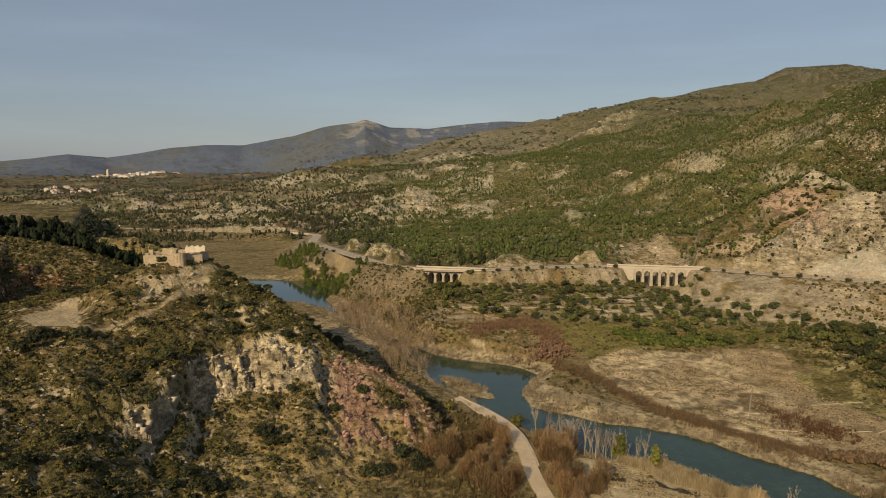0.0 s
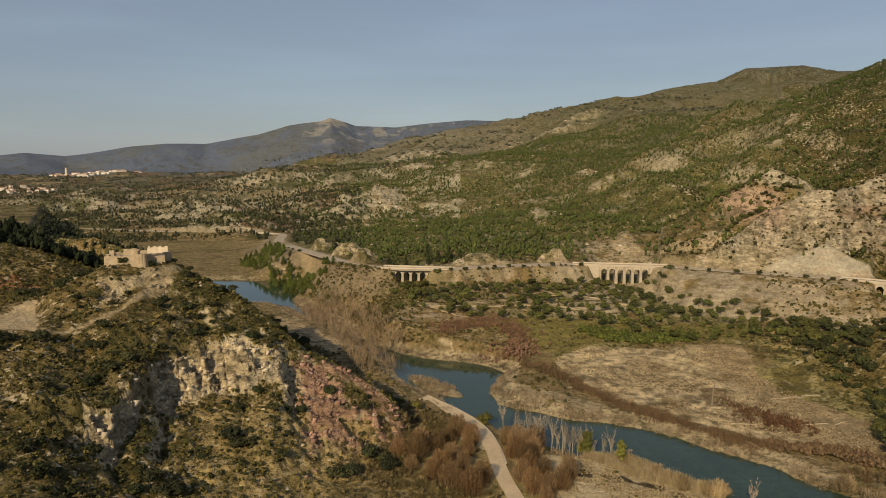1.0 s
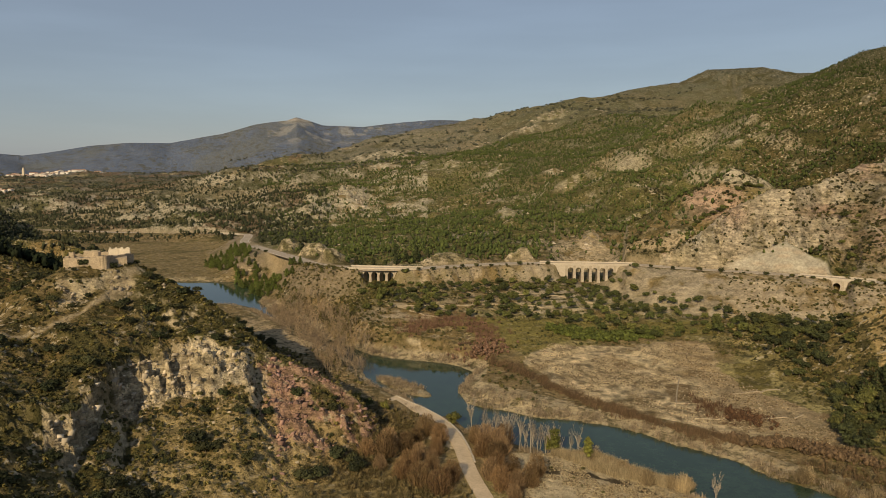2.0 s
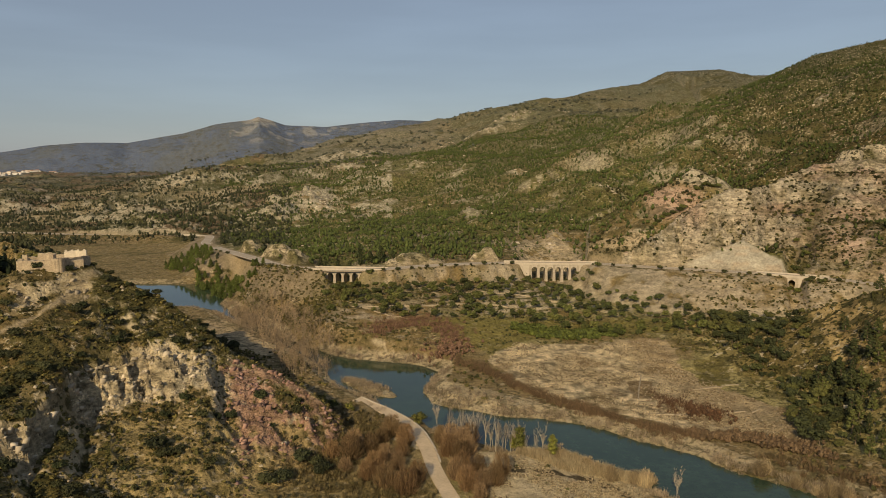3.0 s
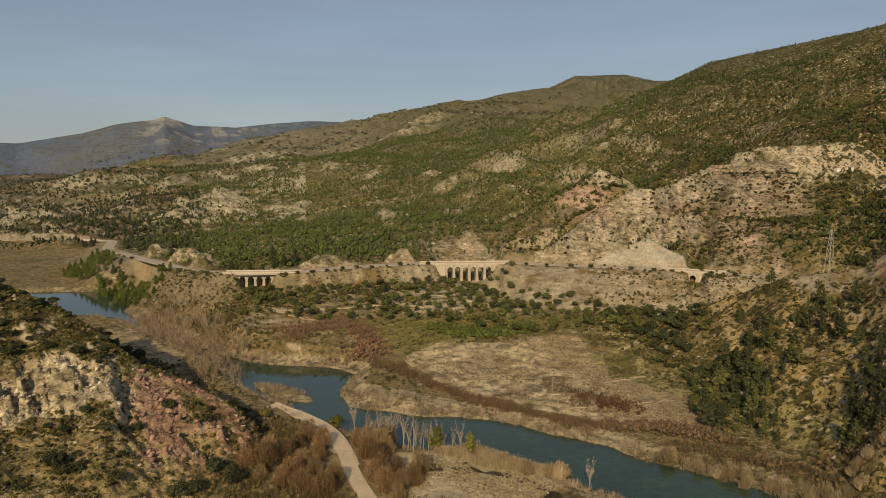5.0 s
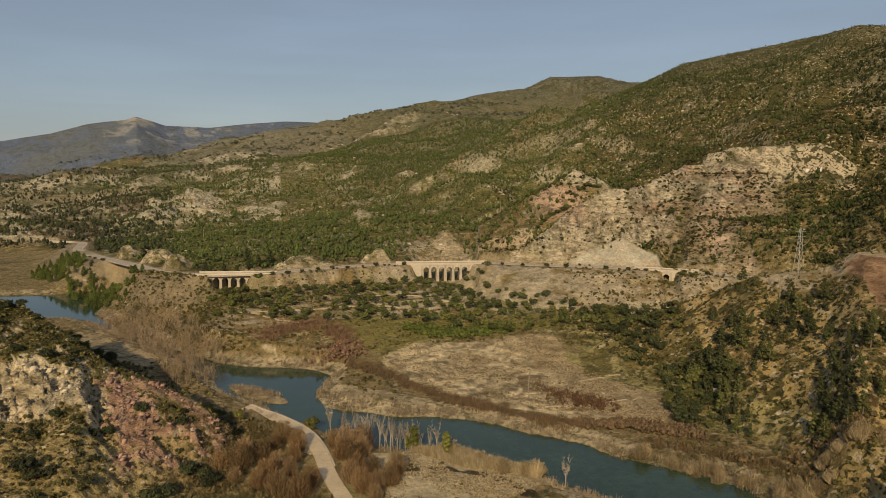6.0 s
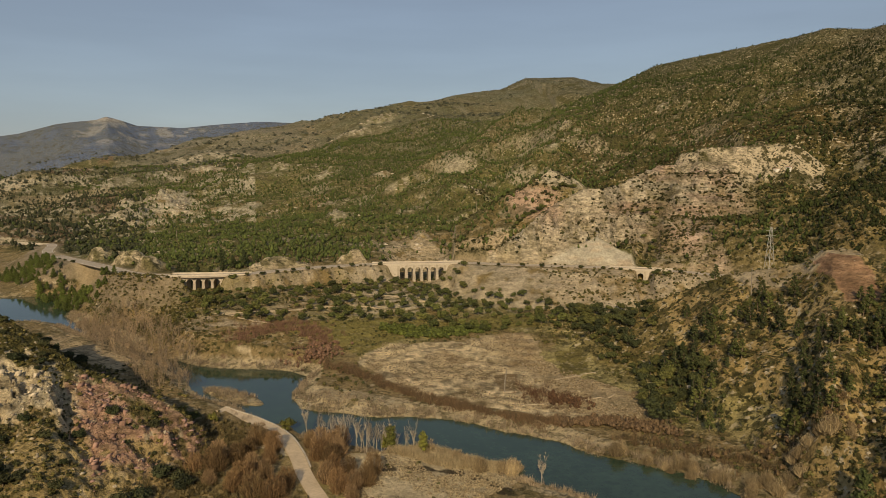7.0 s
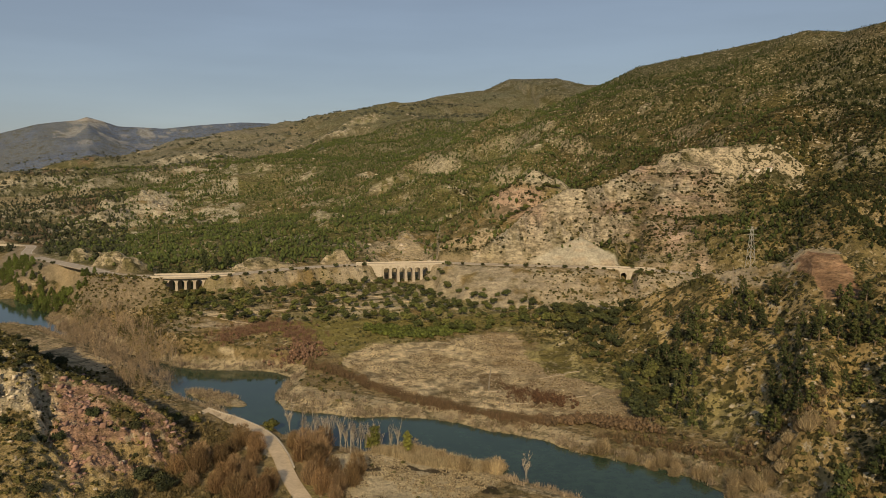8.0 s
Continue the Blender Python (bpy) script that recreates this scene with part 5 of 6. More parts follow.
def make_shock(name, seed, tall, n, colour, label, category, group, spread=0.6, wide=0.05, fuzz=0, fat=1.0):
    """Reeds, canes or leafless willow: many thin stems from one stool."""
    ob = thing(name, label, category, group, (0, 0, -500))
    v1, f1 = twig_shape(seed, n, 2.0, spread, wide, 0.28)
    v2, f2 = twig_shape(seed + 1, n // 2, 1.25, spread * 1.5, wide * 1.3, 0.4)
    rng_ = np.random.default_rng(seed + 9)
    m = n * fuzz
    pieces = [(v1 * tall / 2, f1)]
    if m:
        a_, h_ = rng_.random(m) * 2 * np.pi, 0.15 + 0.8 * rng_.random(m)
        q_ = np.sqrt(rng_.random(m)) * 0.42 * np.sqrt(np.clip(1.05 - h_ ** 2.5, 0, 1))
        p_ = np.stack([np.cos(a_) * q_, np.sin(a_) * q_, h_], 1) * tall
        d_ = np.stack([np.cos(a_) * 0.5 + rng_.normal(size=m) * 0.4, np.sin(a_) * 0.5 + rng_.normal(size=m) * 0.4, 0.5 + rng_.random(m)], 1) * tall * 0.11
        w_ = rng_.normal(size=(m, 3)) * 0.035
        v3 = np.stack([p_ - w_, p_ + w_, p_ + d_], 1).reshape(-1, 3)
        pieces.append((v3, np.arange(3 * m).reshape(-1, 3)))
    pieces = [(v_ * (fat, fat, 1), f_) for v_, f_ in pieces]
    foliage_part("shock", pieces, TWIGS, ob, colour, seed)
    foliage_part("undergrowth", [(v2 * tall / 2 * (fat, fat, 1), f2)], TWIGS, ob, tuple(c * 0.8 for c in colour), seed + 1)
    return ob


def plant(kinds, spots, sizes, seed, sink=0.15):
    """Sets copies of some kinds at spots on the ground, then drops the patterns themselves onto the last spots."""
    rng_ = np.random.default_rng(seed)
    xs, ys = np.array([p[0] for p in spots], float), np.array([p[1] for p in spots], float)
    zs = height(xs, ys)
    for k in range(len(spots)):
        kind = kinds[k % len(kinds)]
        sc = sizes[0] + (sizes[1] - sizes[0]) * rng_.random()
        m = pose(xs[k], ys[k], zs[k] - sink, rng_.normal() * 2, rng_.normal() * 2, rng_.random() * 360)
        if k >= len(spots) - len(kinds):
            kind.matrix_basis = m @ Matrix.Scale(sc, 4)
        else:
            copy_thing(kind, m).scale = (sc, sc, sc * (0.9 + 0.2 * rng_.random()))


def spread_points(rng_, n, ok, a0, a1, r0, r1, apart):
    """Up to n points that pass a test and keep apart."""
    x, y = polar_points(rng_, n * 30, a0, a1, r0, r1)
    m = ok(x, y)
    out = []
    for px, py in zip(x[m], y[m]):
        if all((px - q[0]) ** 2 + (py - q[1]) ** 2 > apart ** 2 for q in out):
            out.append((px, py))
            if len(out) == n:
                break
    return out


TERRACES = [(-10, 372), (12, 405), (47, 412), (110, 425), (150, 398), (186, 338), (170, 300), (128, 312), (90, 345), (30, 352)]
rng = np.random.default_rng(77)
oaks = [make_tree("holm_oak", 300 + k, 4.2, 2.7, "round", ((0.065, 0.075, 0.022), (0.10, 0.108, 0.03), (0.055, 0.062, 0.02), (0.125, 0.128, 0.036))[k], "round dark-green evergreen oak on a dry terrace", "tree", "terrace trees") for k in range(4)]
spots = spread_points(rng, 230, lambda x, y: inside(x, y, TERRACES) & (fbm(x, y, 30, 3, 301) > -0.35), -3, 34, 290, 450, 4.6)
plant(oaks, spots, (0.5, 1.3), 1)

flank_oaks = [make_tree("evergreen_oak", 310 + k, 4.8, 3.0, "round", ((0.06, 0.066, 0.022), (0.095, 0.095, 0.028), (0.045, 0.052, 0.02))[k], "dense dark-green evergreen oak on a stony hillside", "tree", "hillside oaks") for k in range(3)]
OAK_STANDS = [[(187, 341), (215, 327), (188, 251), (178, 228), (168, 242), (159, 256), (166, 288)], [(168, 242), (178, 228), (176, 206), (162, 196), (156, 176), (143, 195), (152, 214)]]
PINE_STANDS = [[(186, 232), (190, 214), (182, 196), (170, 194), (160, 175), (153, 179), (164, 204), (172, 222)], [(197, 188), (205, 168), (191, 155), (176, 154), (162, 142), (160, 152), (175, 171), (186, 172)],
               [(194, 222), (206, 216), (212, 204), (197, 193), (193, 204)], [(211, 178), (216, 160), (199, 145), (194, 157)]]
def among(x, y, stands):
    return np.any([inside(x, y, q) for q in stands], axis=0)
def on_flank(x, y):
    return among(x + 4 * fbm(x, y, 14, 3, 303), y, OAK_STANDS) & (fbm(x, y, 16, 3, 304) > -0.25) & ~inside(x, y, [(138, 288), (170, 286), (155, 238), (130, 244)])
plant(flank_oaks, spread_points(rng, 235, on_flank, 29.5, 46, 215, 385, 3.5), (0.5, 1.2), 2)

pines = [make_tree("aleppo_pine", 320 + k, 9.5, 3.3, "pine", ((0.05, 0.058, 0.019), (0.065, 0.074, 0.022), (0.042, 0.05, 0.018), (0.085, 0.092, 0.026))[k], "tall green pine on a steep stony hillside", "pine tree", "hillside pines") for k in range(4)]
def on_hill(x, y):
    stand = among(x + 5 * fbm(x, y, 14, 3, 305), y + 4 * fbm(x, y, 12, 3, 306), PINE_STANDS)
    lone = (x > 172) & (np.hypot(x, y) < 330) & (fbm(x, y, 12, 2, 310) > 0.56)
    return (stand & (fbm(x, y, 9, 2, 312) > -0.3)) | lone
plant(pines, spread_points(rng, 230, on_hill, 36, 62, 200, 335, 3.4), (0.4, 0.95), 3)
shore_pines = [make_tree("aleppo_pine", 330 + k, 9, 3.2, "pine", (0.05, 0.062, 0.02), "tall dark pine beside the river", "pine tree", "riverside pines") for k in range(2)]
plant(shore_pines, [(148 + 6 * (k % 6) + 2.5 * math.sin(k * 2.1), 116 - 8 * (k // 6) - 0.9 * (k % 6) + 2.5 * math.cos(k * 1.7)) for k in range(18)] + [(186, 137), (191, 131)], (1.15, 1.6), 4)

hill_bushes = [make_tree("juniper_bush", 340 + k, 2.6, 2.2, "round", ((0.035, 0.042, 0.016), (0.05, 0.052, 0.02))[k], "dense dark juniper bush on the castle hill", "bush", "castle hill bushes") for k in range(2)]
def on_castle(x, y):
    z_, k_ = land(x, y)
    return (z_ > 5) & (k_["s"] < 0) & (k_["park"] < 0.1) & (near(x, y, TRAIL)[0] > 5.0) & (k_["scar"] < 0.3) & ~((k_["az"] > -17) & (k_["r"] < 214) & (fbm(x, y, 12, 2, 308) < 0.35)) & ((fbm(x, y, 30, 3, 307) > -0.1) | ((k_["az"] < -26) & (k_["r"] < 178)))
big_bushes = [make_tree("mastic_bush", 345 + k, 4.2, 3.4, "round", ((0.035, 0.04, 0.017), (0.048, 0.05, 0.02))[k], "broad dark mastic bush on the castle hill", "bush", "broad hill bushes") for k in range(2)]
plant(big_bushes, [(-110, 209), (-124, 209), (-120.5, 211), (-123, 198), (-121, 201), (-59, 160.5), (-56, 163), (-95, 214), (-98.5, 215.5), (-151, 277), (-148, 281), (-47.5, 189), (-50.5, 191.5), (-44.5, 190),
                   (-12.5, 198.5), (-8, 198), (-6.5, 193), (-21, 187), (-16.5, 189.5)], (0.7, 1.1), 27)
plant(hill_bushes, spread_points(rng, 215, on_castle, -38, -3, 115, 320, 3.6), (0.4, 1.25), 5)

green_trees = [make_tree("young_pine", 350 + k, 6.0, 2.6, "pine", ((0.10, 0.125, 0.026), (0.085, 0.105, 0.024))[k], "bright green young pine below the road", "pine tree", "lakeside pines") for k in range(2)]
plant(green_trees, spread_points(rng, 110, lambda x, y: inside(x, y, [(-150, 640), (-118, 640), (-98, 560), (-70, 505), (-50, 470), (-62, 455), (-84, 480), (-112, 548), (-150, 610)]), -16, -6, 440, 680, 4.2), (0.7, 1.3), 6)
pine_row = [make_tree("dark_pine", 355 + k, 9.0, 3.4, "pine", (0.045, 0.055, 0.02), "dark pine behind the viaduct", "pine tree", "roadside pines") for k in range(2)]
plant(pine_row, [(-14 + 3.4 * k + 2 * math.sin(k * 3.0), 452 + 5 * math.cos(k * 2.3)) for k in range(14)], (0.7, 1.25), 7)
road_bush = [make_tree("roadside_bush", 360 + k, 1.8, 1.5, "round", ((0.05, 0.055, 0.02), (0.07, 0.07, 0.024))[k], "small clipped dark bush along the road's edge", "bush", "roadside bushes") for k in range(2)]
verge = []
for p_, q_ in zip(road_line[::2], road_line[1::2]):
    dx, dy = q_[0] - p_[0], q_[1] - p_[1]
    n_ = math.hypot(dx, dy)
    if -118 < p_[0] < 300 and p_[1] > 300:
        verge.append((p_[0] + dy / n_ * 6.4 + rng.normal() * 0.5, p_[1] - dx / n_ * 6.4 + rng.normal() * 0.5))
plant(road_bush, verge, (0.6, 1.4), 8)
gully_bush = [make_tree("gully_shrub", 365 + k, 3.6, 2.6, "round", ((0.10, 0.105, 0.028), (0.07, 0.078, 0.024))[k], "green shrub in the gully below a viaduct", "shrub", "gully shrubs") for k in range(2)]
plant(gully_bush, [(112 + 2.6 * k + 2 * math.sin(k * 2.7), 418 + 5 * math.cos(k * 1.9) - 0.25 * k) for k in range(18)] + [(-12 + 2.4 * k, 415 + 4 * math.cos(k * 2.1)) for k in range(14)] + [(250, 352), (254, 349), (246, 354), (259, 345)] +
      [((478 + 14 * k + 3 * math.sin(k * 2.6)) * math.sin(radians(24.6 + 1.25 * k)), (478 + 14 * k + 3 * math.sin(k * 2.6)) * math.cos(radians(24.6 + 1.25 * k))) for k in np.arange(0, 4.2, 0.2)] +
      [((452 + 7.5 * k) * math.sin(radians(35.6 + 0.5 * math.sin(k * 2.2))), (452 + 7.5 * k) * math.cos(radians(35.6 + 0.5 * math.sin(k * 2.2)))) for k in range(10)], (0.6, 1.2), 25)

# the leafless grove, willows, reeds and canes by the water
grove = [make_bare_tree("bare_poplar", 370 + k, 10.5, "leafless grey-brown poplar in a dense grove", GREY_BARK, (0.28, 0.205, 0.125), "poplar grove", 0.3) for k in range(4)]
GROVE = [(-70, 425), (-36, 425), (-10, 352), (0, 318), (-8, 278), (-24, 288), (-34, 330), (-54, 372)]
plant(grove, spread_points(rng, 210, lambda x, y: inside(x, y, GROVE) & (water_edge(x, y) > -1), -12, 2, 270, 440, 2.7), (0.65, 1.15), 9)
pale_trees = [make_bare_tree("bare_tree", 380 + k, 13.0, "slender leafless tree with pale bark on the river bank", PALE_BARK, (0.30, 0.25, 0.185), "pale riverside trees", 0.17) for k in range(3)]
plant(pale_trees, [(37, 214), (40, 208), (44, 209), (46, 203), (51, 204), (53, 203), (58, 201), (49, 206), (56, 204), (34, 220), (42, 212), (31, 226), (54, 207), (48, 209), (45, 206), (50, 207), (39, 211), (60, 199), (47, 211), (36, 217), (88, 168)], (0.7, 1.05), 10)
slim = [make_tree("young_poplar", 390 + k, 9.0, 2.7, "slim", ((0.15, 0.15, 0.03), (0.12, 0.125, 0.028))[k], "slim yellow-green tree on the river bank", "tree", "green riverside trees") for k in range(2)]
plant(slim, [(52, 205), (53.5, 203), (62, 196), (55, 206)], (0.75, 1.0), 11)
shrub = [make_tree("riverside_shrub", 395 + k, 5.0, 3.0, "round", ((0.115, 0.11, 0.025), (0.06, 0.065, 0.02))[k], "rounded green shrub beside the track", "bush", "shrubs by the track") for k in range(2)]
plant(shrub, [(-8, 252), (-4, 246), (2, 242), (26, 233), (25, 231)], (0.75, 1.15), 12)
willows = [make_shock("willow_shrub", 400 + 3 * k, 5.2, 150, ((0.21, 0.13, 0.062), (0.16, 0.105, 0.05), (0.24, 0.16, 0.085))[k], "leafless red-brown willow thicket beside the track", "shrub", "red willows", 0.3, 0.035, 7, 1.1) for k in range(3)]
plant(willows, [q for q in [(9, 192), (2, 202), (15, 194), (6, 188), (15, 219), (19, 226), (31, 185), (33, 187), (38, 189), (33, 208), (39, 210), (31, 218), (37, 178), (20, 185), (41, 180), (12, 200), (17, 203), (8, 207), (3, 210),
                (31, 201), (34, 196), (37, 201), (19, 212), (12, 213), (35, 172), (16, 178), (11, 182), (0, 194), (-4, 203), (22, 192), (30, 211), (36, 205), (33, 178), (44, 186), (21, 219)] if near(np.array([float(q[0])]), np.array([float(q[1])]), [tuple(p_) for p_ in path_line])[0][0] > 4.2], (0.75, 1.45), 13)
canes = [make_shock("cane_clump", 420 + 3 * k, 4.6, 300, ((0.33, 0.255, 0.145), (0.27, 0.205, 0.115))[k], "tall clump of dry straw-coloured cane on the river bank", "reeds", "cane clumps", 0.25, 0.045, 1, 1.25) for k in range(2)]
cane_spots = [(144, 140), (139, 144), (151, 139), (136, 155), (131, 159), (77, 180), (83, 177), (72, 184), (65, 193), (59, 198), (70, 187), (161, 139), (125, 171), (119, 179), (80, 182), (86, 180), (147, 146), (155, 144), (68, 190), (63, 196), (75, 181), (133, 163), (128, 166), (148, 141), (142, 147), (158, 141), (165, 137)]
plant(canes, cane_spots + [(px + 2.3 * math.sin(5.0 * k), py + 2.0 * math.cos(3.0 * k)) for k, (px, py) in enumerate(cane_spots)], (0.45, 1.05), 14)

REEDS = [twig_shape(500 + k, 16, 2.0, 0.5, 0.07, 0.3) for k in range(6)]
x, y = polar_points(rng, 90000, -14, 52, 120, 520)
w = water_edge(x, y)
keep = (w > -0.8) & (w < 5.5 + 3 * fbm(x, y, 18, 3, 311)) & (fbm(x, y, 12, 3, 313) > -0.05)
bar = inside(x, y, [(33, 272), (44, 262), (60, 250), (64, 240), (58, 243), (36, 251)])
keep |= bar & (rng.random(len(x)) < 0.5)
x, y = x[keep][:6500], y[keep][:6500]
scatter("reed_bed", REEDS, x, y, 0.7 + 0.7 * rng.random(len(x)), tints(rng, len(x), (0.32, 0.255, 0.17), (0.21, 0.165, 0.11), 0.4), TWIGS, "dry straw-coloured reeds along the river banks", "reeds", seed=15)

x, y = polar_points(rng, 30000, 12, 30, 165, 225)
m = inside(x, y, [(54.6, 210), (75, 203), (91, 191), (92, 174), (80, 176), (66, 184), (52, 199)]) & (water_edge(x, y) > 0.3) & (fbm(x, y, 9, 3, 315) > -0.28)
x, y = x[m][:1500], y[m][:1500]
scatter("cane_bed", [twig_shape(520 + k, 30, 2.4, 0.45, 0.05, 0.3) for k in range(6)], x, y, 0.7 + 0.8 * rng.random(len(x)), tints(rng, len(x), (0.50, 0.41, 0.25), (0.36, 0.28, 0.16), 0.3), TWIGS, "dense pale dry canes on the river's gravel bank", "canes", seed=26)

x, y = polar_points(rng, 9000, 8, 30, 158, 212)
m = inside(x, y, [(30, 208), (56, 200), (66, 184), (84, 170), (60, 158), (32, 170)]) & (water_edge(x, y) > 1.5) & (fbm(x, y, 7, 3, 317) > -0.1) & (near(x, y, [tuple(q) for q in path_line])[0] > 3.2)
x, y = x[m], y[m]
scatter("gravel_tufts", SMALL_BUSHES, x, y, 0.2 + 0.3 * rng.random(len(x)), tints(rng, len(x), (0.44, 0.36, 0.22), (0.22, 0.165, 0.09), 0.35), TWIGS, "tufts of dry grass on the gravel bank", "grass", seed=28)


def thicket(name, line, across, n, size, a, b, label, seed):
    rng_ = np.random.default_rng(seed)
    p = smooth_line([(q[0], q[1], 0) for q in line], 8)
    pick = rng_.integers(0, len(p), n)
    x = np.array([p[i][0] for i in pick]) + rng_.normal(size=n) * across * (0.5 + 0.8 * np.abs(np.sin(pick * 0.9)))
    y = np.array([p[i][1] for i in pick]) + rng_.normal(size=n) * across
    m = (water_edge(x, y) > 1) & (near(x, y, [tuple(q) for q in path_line])[0] > 3.4)
    x, y = x[m], y[m]
    shapes = [twig_shape(540 + k, 22, 2.0, 0.9, 0.05, 0.4) for k in range(6)] + [bush_shape(546 + k, 30, 2, 1.15, True, 0.16) for k in range(2)]
    scatter(name, shapes, x, y, size * (0.6 + 0.7 * rng_.random(len(x))), tints(rng_, len(x), a, b, 0.35), TWIGS, label, "thicket", seed=seed)


thicket("bank_thicket", [(50, 296), (63, 277), (74, 252), (83, 238), (89, 230), (100, 216), (113, 206), (129, 199), (142, 184)], 2.0, 900, 1.35, (0.19, 0.125, 0.07), (0.13, 0.09, 0.05), "leafless brown thicket along the river's far bank", 16)
thicket("shore_thicket", [(128, 184), (138, 171), (147, 160), (157, 150), (170, 142)], 4.0, 420, 1.15, (0.17, 0.11, 0.06), (0.10, 0.08, 0.035), "dark red-brown brush between the reeds and the hill", 25)
thicket("rosy_thicket", [(16, 336), (26, 342), (40, 345), (50, 335), (52, 318), (44, 308)], 4.5, 620, 1.35, (0.22, 0.13, 0.085), (0.16, 0.10, 0.06), "leafless rose-brown thicket at the edge of the meadow", 17)
thicket("field_thicket", [(118, 238), (124, 228), (128, 222)], 3.5, 160, 1.3, (0.20, 0.11, 0.06), (0.15, 0.085, 0.045), "brown bramble thicket in the straw field", 18)
x, y = polar_points(rng, 17000, 11, 39, 215, 335)
m = inside(x, y, [(66, 296), (80, 318), (146, 304), (142, 275), (150, 235), (156, 214), (144, 192), (108, 222), (78, 252)]) & (fbm(x, y, 9, 4, 115) > -0.1)
x, y = x[m], y[m]
scatter("straw_tufts", SMALL_BUSHES, x, y, 0.22 + 0.34 * rng.random(len(x)) ** 2, np.where(rng.random((len(x), 1)) < 0.4, np.array([[0.17, 0.12, 0.065]]), tints(rng, len(x), (0.56, 0.46, 0.30), (0.36, 0.28, 0.17), 0.3)), TWIGS, "tufts of dry stubble in the fallow field", "stubble", seed=24)
thicket("track_thicket", [(2, 236), (6, 222), (0, 208), (-8, 196), (4, 180), (30, 168)], 6.5, 1500, 1.0, (0.25, 0.19, 0.085), (0.14, 0.115, 0.045), "dry brown undergrowth beside the track", 19)
x, y = polar_points(rng, 1400, 14, 24, 318, 352)
m = inside(x, y, [(80, 338), (92, 326), (132, 318), (142, 326), (120, 336), (90, 346)])
x, y = x[m], y[m]
scatter("green_thicket", BUSHES, x, y, 1.3 + 1.2 * rng.random(len(x)), tints(rng, len(x), (0.13, 0.15, 0.03), (0.09, 0.11, 0.028)), FOLIAGE, "bright green shrubs between two fields", "shrubs", seed=20)

# ---------------------------------------------------------------- boulders
LIMESTONE = plain("limestone", (0.39, 0.325, 0.225), 0.25, 1.5, 0.3, 0.95, 0.06)


def make_boulder(seed):
    rng_ = np.random.default_rng(seed)
    bm = bmesh.new()
    bmesh.ops.create_icosphere(bm, subdivisions=2, radius=1.0)
    off = Vector(rng_.normal(size=3) * 10)
    for v in bm.verts:
        d = 0.75 + 0.5 * noise.noise(v.co * 0.9 + off) + 0.22 * noise.noise(v.co * 2.6 + off)
        v.co = Vector((v.co.x * 1.15, v.co.y * 0.9, v.co.z * 0.75)) * d
    ob = part("boulder", bm, LIMESTONE)
    ob.location = (0, 0, -500)
    return tagged(ob, "pale weathered limestone boulder on a scrubby slope", "rock", "boulders")


boulders = [make_boulder(600 + k) for k in range(4)]
def stony(x, y):
    z_, k_ = land(x, y)
    return (k_["s"] < -10) & (z_ > 1.0) & (k_["w"] > 0.5) & (k_["park"] < 0.1) & (near(x, y, [tuple(q) for q in path_line])[0] > 4) & (((z_ > 5) & (fbm(x, y, 24, 3, 309) > 0.12)) | ((k_["w"] < 3) & (z_ < 2)))
plant(boulders, spread_points(rng, 90, stony, 30, 53, 150, 300, 2.5) + spread_points(rng, 70, stony, -34, -3, 120, 270, 2.5), (0.35, 1.25), 26, 0.35)

# ---------------------------------------------------------------- field walls, pylon, poles and houses
FIELD_STONE = plain("field_stone", (0.38, 0.31, 0.21), 0.3, 2.0, 0.3, 0.95, 0.05)


def field_wall(points, tall, label):
    line = smooth_line([(a, b, 0) for a, b in points], 8)
    zz = height(np.array([q[0] for q in line]), np.array([q[1] for q in line]))
    line = [np.array([q[0], q[1], h]) for q, h in zip(line, zz)]
    tagged(part("field_wall", ribbon(line, 0.22, -0.22, tall * 0.6, tall + 0.4), FIELD_STONE), label, "wall", "field walls")


field_wall([(122, 268), (115, 254), (109, 241)], 0.7, "low pale dry-stone wall between fields")
field_wall([(109, 241), (114, 240.5)], 0.7, "short pale dry-stone wall stub in the straw field")
field_wall([(109, 226), (123, 223), (146, 222)], 0.5, "long low pale stone wall through the straw field")
field_wall([(135, 249), (154, 249)], 0.5, "low pale stone wall beside a green plot")
field_wall([(-15, 413), (2, 380), (22, 357), (33, 351)], 0.6, "pale stone edge of a terrace track")
field_wall([(5, 372), (30, 368), (62, 372), (90, 368)], 0.8, "pale dry-stone terrace wall among oaks")
field_wall([(60, 392), (100, 388), (135, 372)], 0.8, "pale dry-stone terrace wall among oaks")

STEEL = plain("galvanised_steel", (0.36, 0.35, 0.33), 0.2, 2.0, 0.15, 0.5, 0.0)
WOOD_POLE = plain("grey_wooden_pole", (0.24, 0.20, 0.15), 0.1, 1.0, 0.25, 0.85, 0.0)


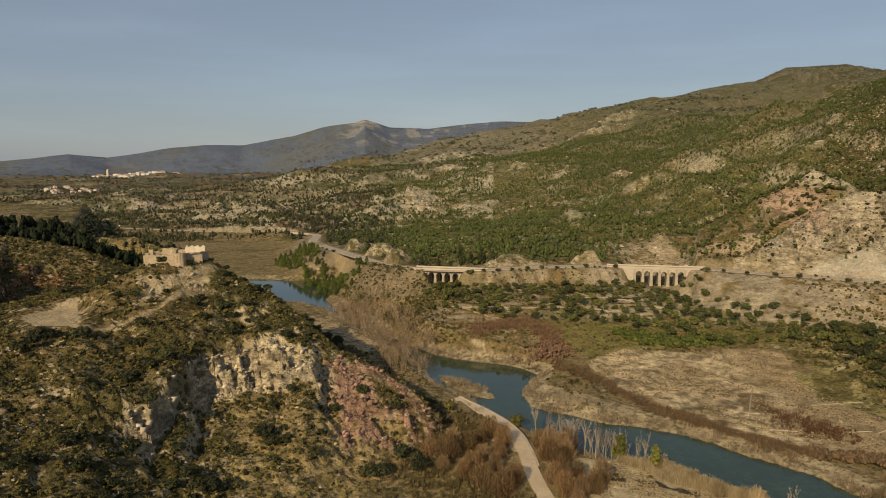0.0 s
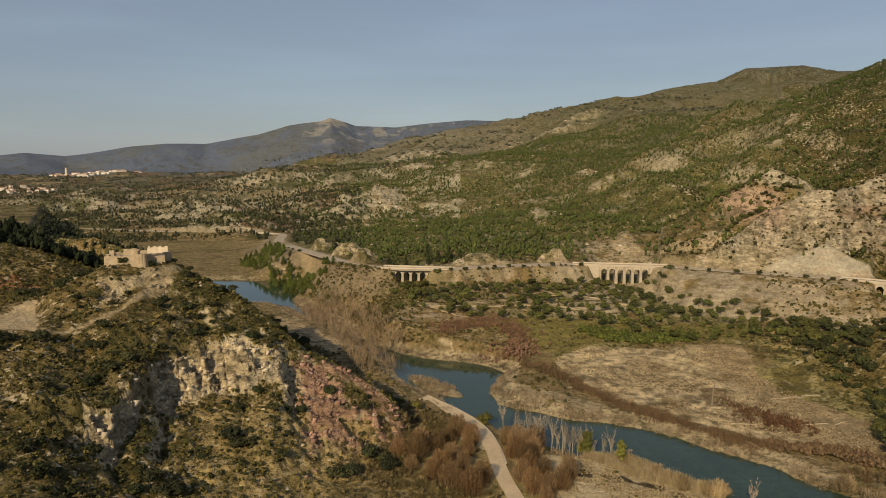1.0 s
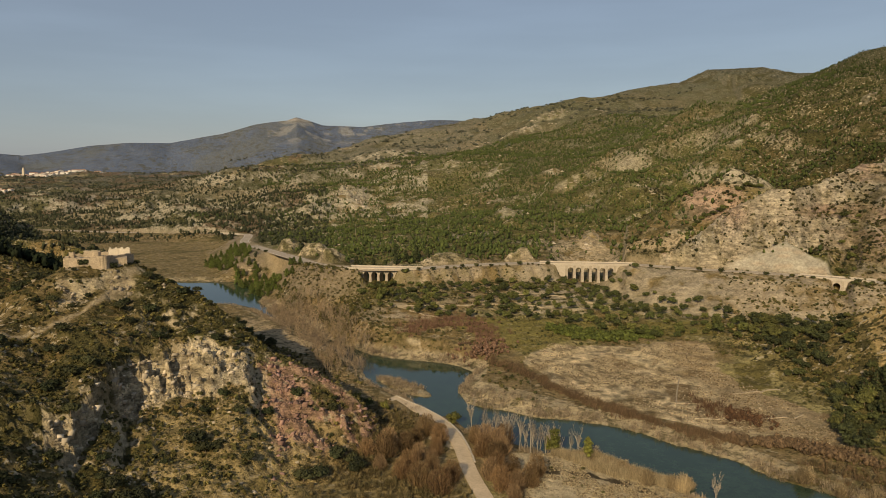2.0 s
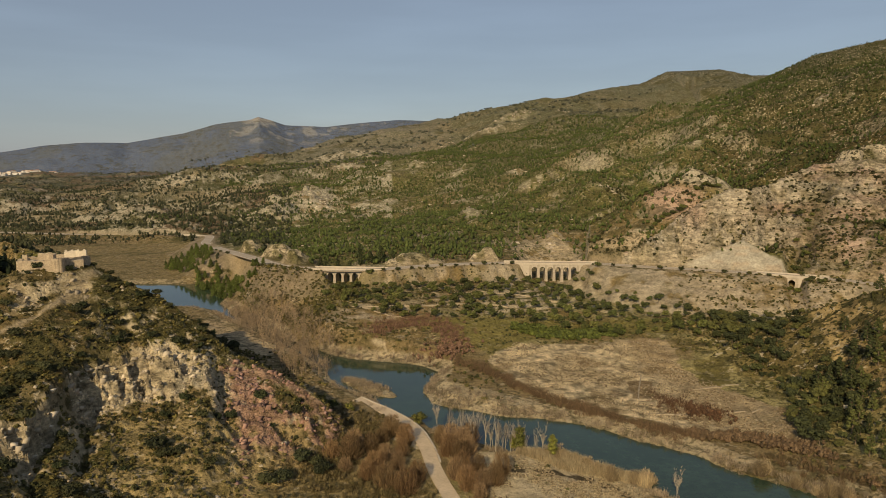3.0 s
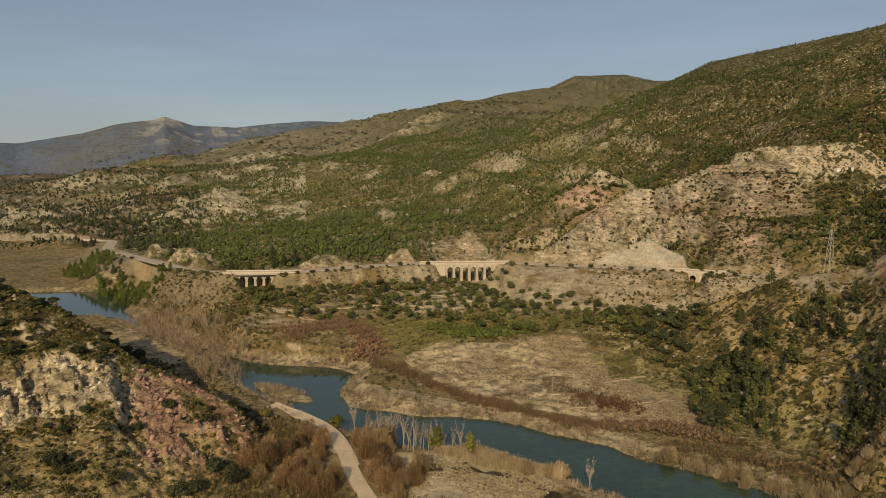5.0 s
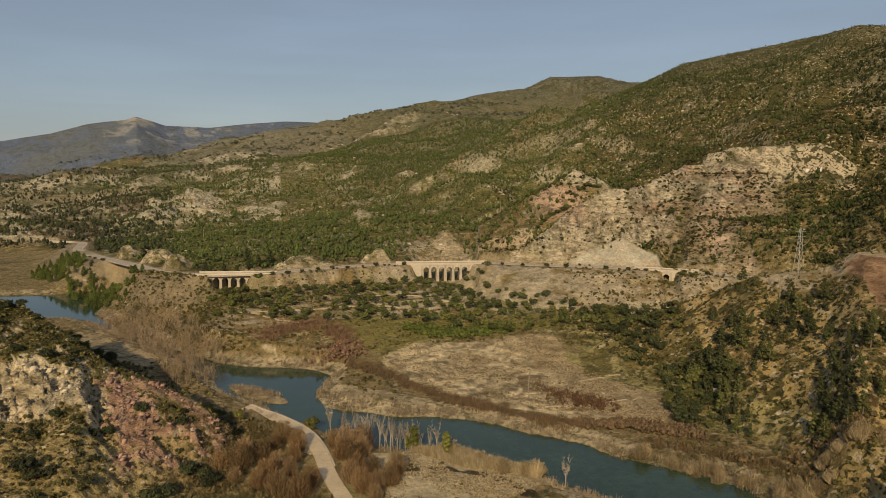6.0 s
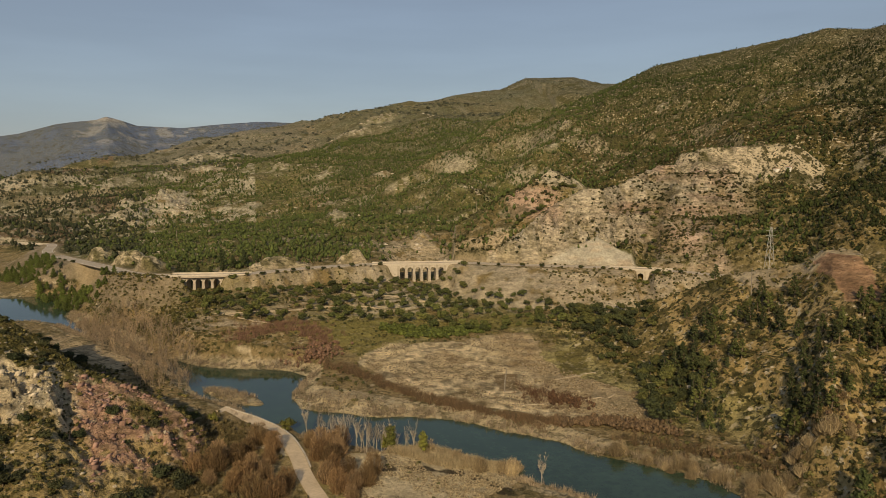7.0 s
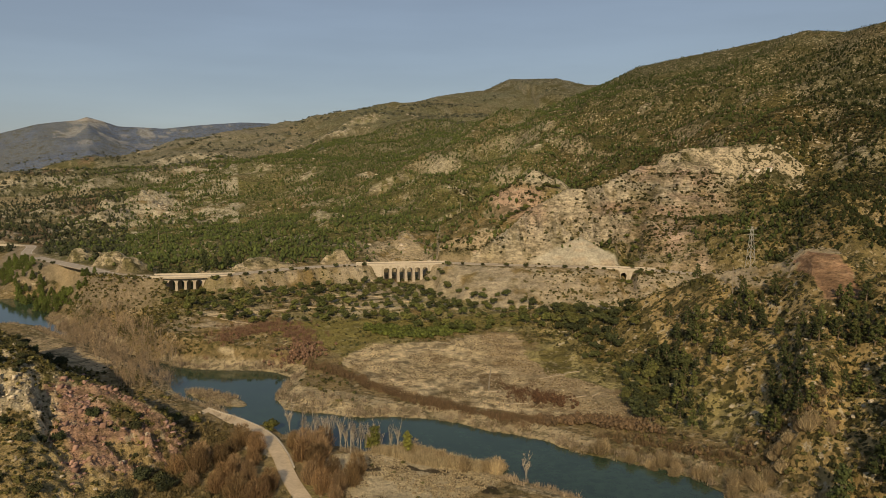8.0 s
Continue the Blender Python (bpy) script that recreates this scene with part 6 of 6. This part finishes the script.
def pylon(px, py, tall):
    ob = thing("pylon", "steel lattice power pylon on the hill", "pylon", at=(px, py, float(height(px, py)[0]) - 0.3))
    lv = [0, 0.22, 0.42, 0.58, 0.72, 0.84, 1.0]
    def ring(h):
        w = 1.15 * (1 - h) + 0.25
        return [Vector((sx * w, sy * w, tall * h)) for sx, sy in ((-1, -1), (1, -1), (1, 1), (-1, 1))]
    for c in range(4):
        bm = bmesh.new()
        for a, b in zip(lv, lv[1:]):
            tube(bm, ring(a)[c], ring(b)[c], 0.08, 0.07, 4)
        part("leg", bm, STEEL, ob)
    bm = bmesh.new()
    for a, b in zip(lv, lv[1:]):
        for c in range(4):
            tube(bm, ring(a)[c], ring(b)[(c + 1) % 4], 0.035, 0.035, 3)
            tube(bm, ring(a)[(c + 1) % 4], ring(b)[c], 0.035, 0.035, 3)
    part("bracing", bm, STEEL, ob)
    for h in (0.8, 0.92):
        bm = bmesh.new()
        tube(bm, (-2.6, 0, tall * h), (2.6, 0, tall * h), 0.08, 0.08, 4)
        part("cross_arm", bm, STEEL, ob)


pylon(317 * math.sin(radians(44.25)), 317 * math.cos(radians(44.25)), 17.5)
pole = thing("utility_pole", "grey wooden utility pole among the pines", "pole", "utility poles", (0, 0, -500))
bm = bmesh.new()
tube(bm, (0, 0, -0.5), (0, 0, 11), 0.22, 0.16, 6)
part("shaft", bm, WOOD_POLE, pole)
bm = bmesh.new()
tube(bm, (-1.2, 0, 10.3), (1.2, 0, 10.3), 0.09, 0.09, 4)
part("cross_arm", bm, WOOD_POLE, pole)
plant([pole], [(140, 545), (205, 512), (262, 492), (318, 470), (60, 590), (-20, 640), (372, 462), (208, 222)], (0.95, 1.1), 21)

HOUSE_WALL = plain("whitewashed_wall", (0.70, 0.66, 0.58), 1.0, 10.0, 0.12, 0.9, 0.0)
HOUSE_ROOF = plain("clay_roof", (0.38, 0.24, 0.16), 1.0, 10.0, 0.2, 0.9, 0.0)


def make_house(w, d, h, label, group, roof=2.0):
    ob = thing("house", label, "house", group, (0, 0, -500))
    part("wall", box(bmesh.new(), -w / 2, w / 2, -d / 2, d / 2, -3, h), HOUSE_WALL, ob)
    bm = bmesh.new()
    e = 0.5
    v = [bm.verts.new(q) for q in ((-w / 2 - e, -d / 2 - e, h + 0.02), (w / 2 + e, -d / 2 - e, h + 0.02), (w / 2 + e, d / 2 + e, h + 0.02), (-w / 2 - e, d / 2 + e, h + 0.02), (-w / 2, 0, h + roof), (w / 2, 0, h + roof))]
    for f in ((0, 1, 5, 4), (2, 3, 4, 5), (1, 2, 5), (3, 0, 4), (3, 2, 1, 0)):
        bm.faces.new([v[i] for i in f])
    part("roof", bm, HOUSE_ROOF, ob, "clay-tiled roof")
    for k in range(3):
        px = -w / 2 + w * (k + 0.5) / 3
        part("window", box(bmesh.new(), px - 0.6, px + 0.6, -d / 2 - 0.06, -d / 2 + 0.1, h * 0.45, h * 0.45 + 1.5), STEEL, ob)
    return ob


town = [make_house(14, 12, 9, "whitewashed town house with a clay-tiled roof", "town houses"), make_house(26, 14, 12, "long pale apartment house in the far town", "town houses", 2.5), make_house(18, 16, 7, "low whitewashed house at the town's edge", "town houses")]
def ring_points(n, a0, a1, r0, r1, seed, bend=0.0):
    rng_ = np.random.default_rng(seed)
    a = a0 + (a1 - a0) * rng_.random(n)
    r = r0 + (r1 - r0) * rng_.random(n) + bend * (a - a0)
    return [(q * math.sin(radians(b)), q * math.cos(radians(b))) for b, q in zip(a, r)]
plant(town, ring_points(150, -26.3, -19.4, 3300, 3480, 31, 70), (0.55, 1.15), 22, 0.5)
plant([make_house(13, 10, 6, "pale village house among dark trees", "village houses"), make_house(10, 9, 5, "small whitewashed village house", "village houses")], ring_points(44, -29.8, -26.0, 1720, 1900, 33), (0.5, 0.95), 23, 0.3)
hut = [make_house(6, 5, 3.2, "small whitewashed hut on the hillside", "hillside huts", 1.0)]
plant(hut, [(411, 421), (418, 416)], (0.5, 0.7), 24, 0.2)
tower = thing("church_tower", "pale stone church tower above the far town", "church", at=(3480 * math.sin(radians(-25.4)), 3480 * math.cos(radians(-25.4)), float(height(3480 * math.sin(radians(-25.4)), 3480 * math.cos(radians(-25.4)))[0]) - 1))
part("shaft", box(bmesh.new(), -4, 4, -4, 4, -2, 32), LIMEWASH, tower)
part("belfry", box(bmesh.new(), -3, 3, -3, 3, 32, 40, 0.3), LIMEWASH, tower)
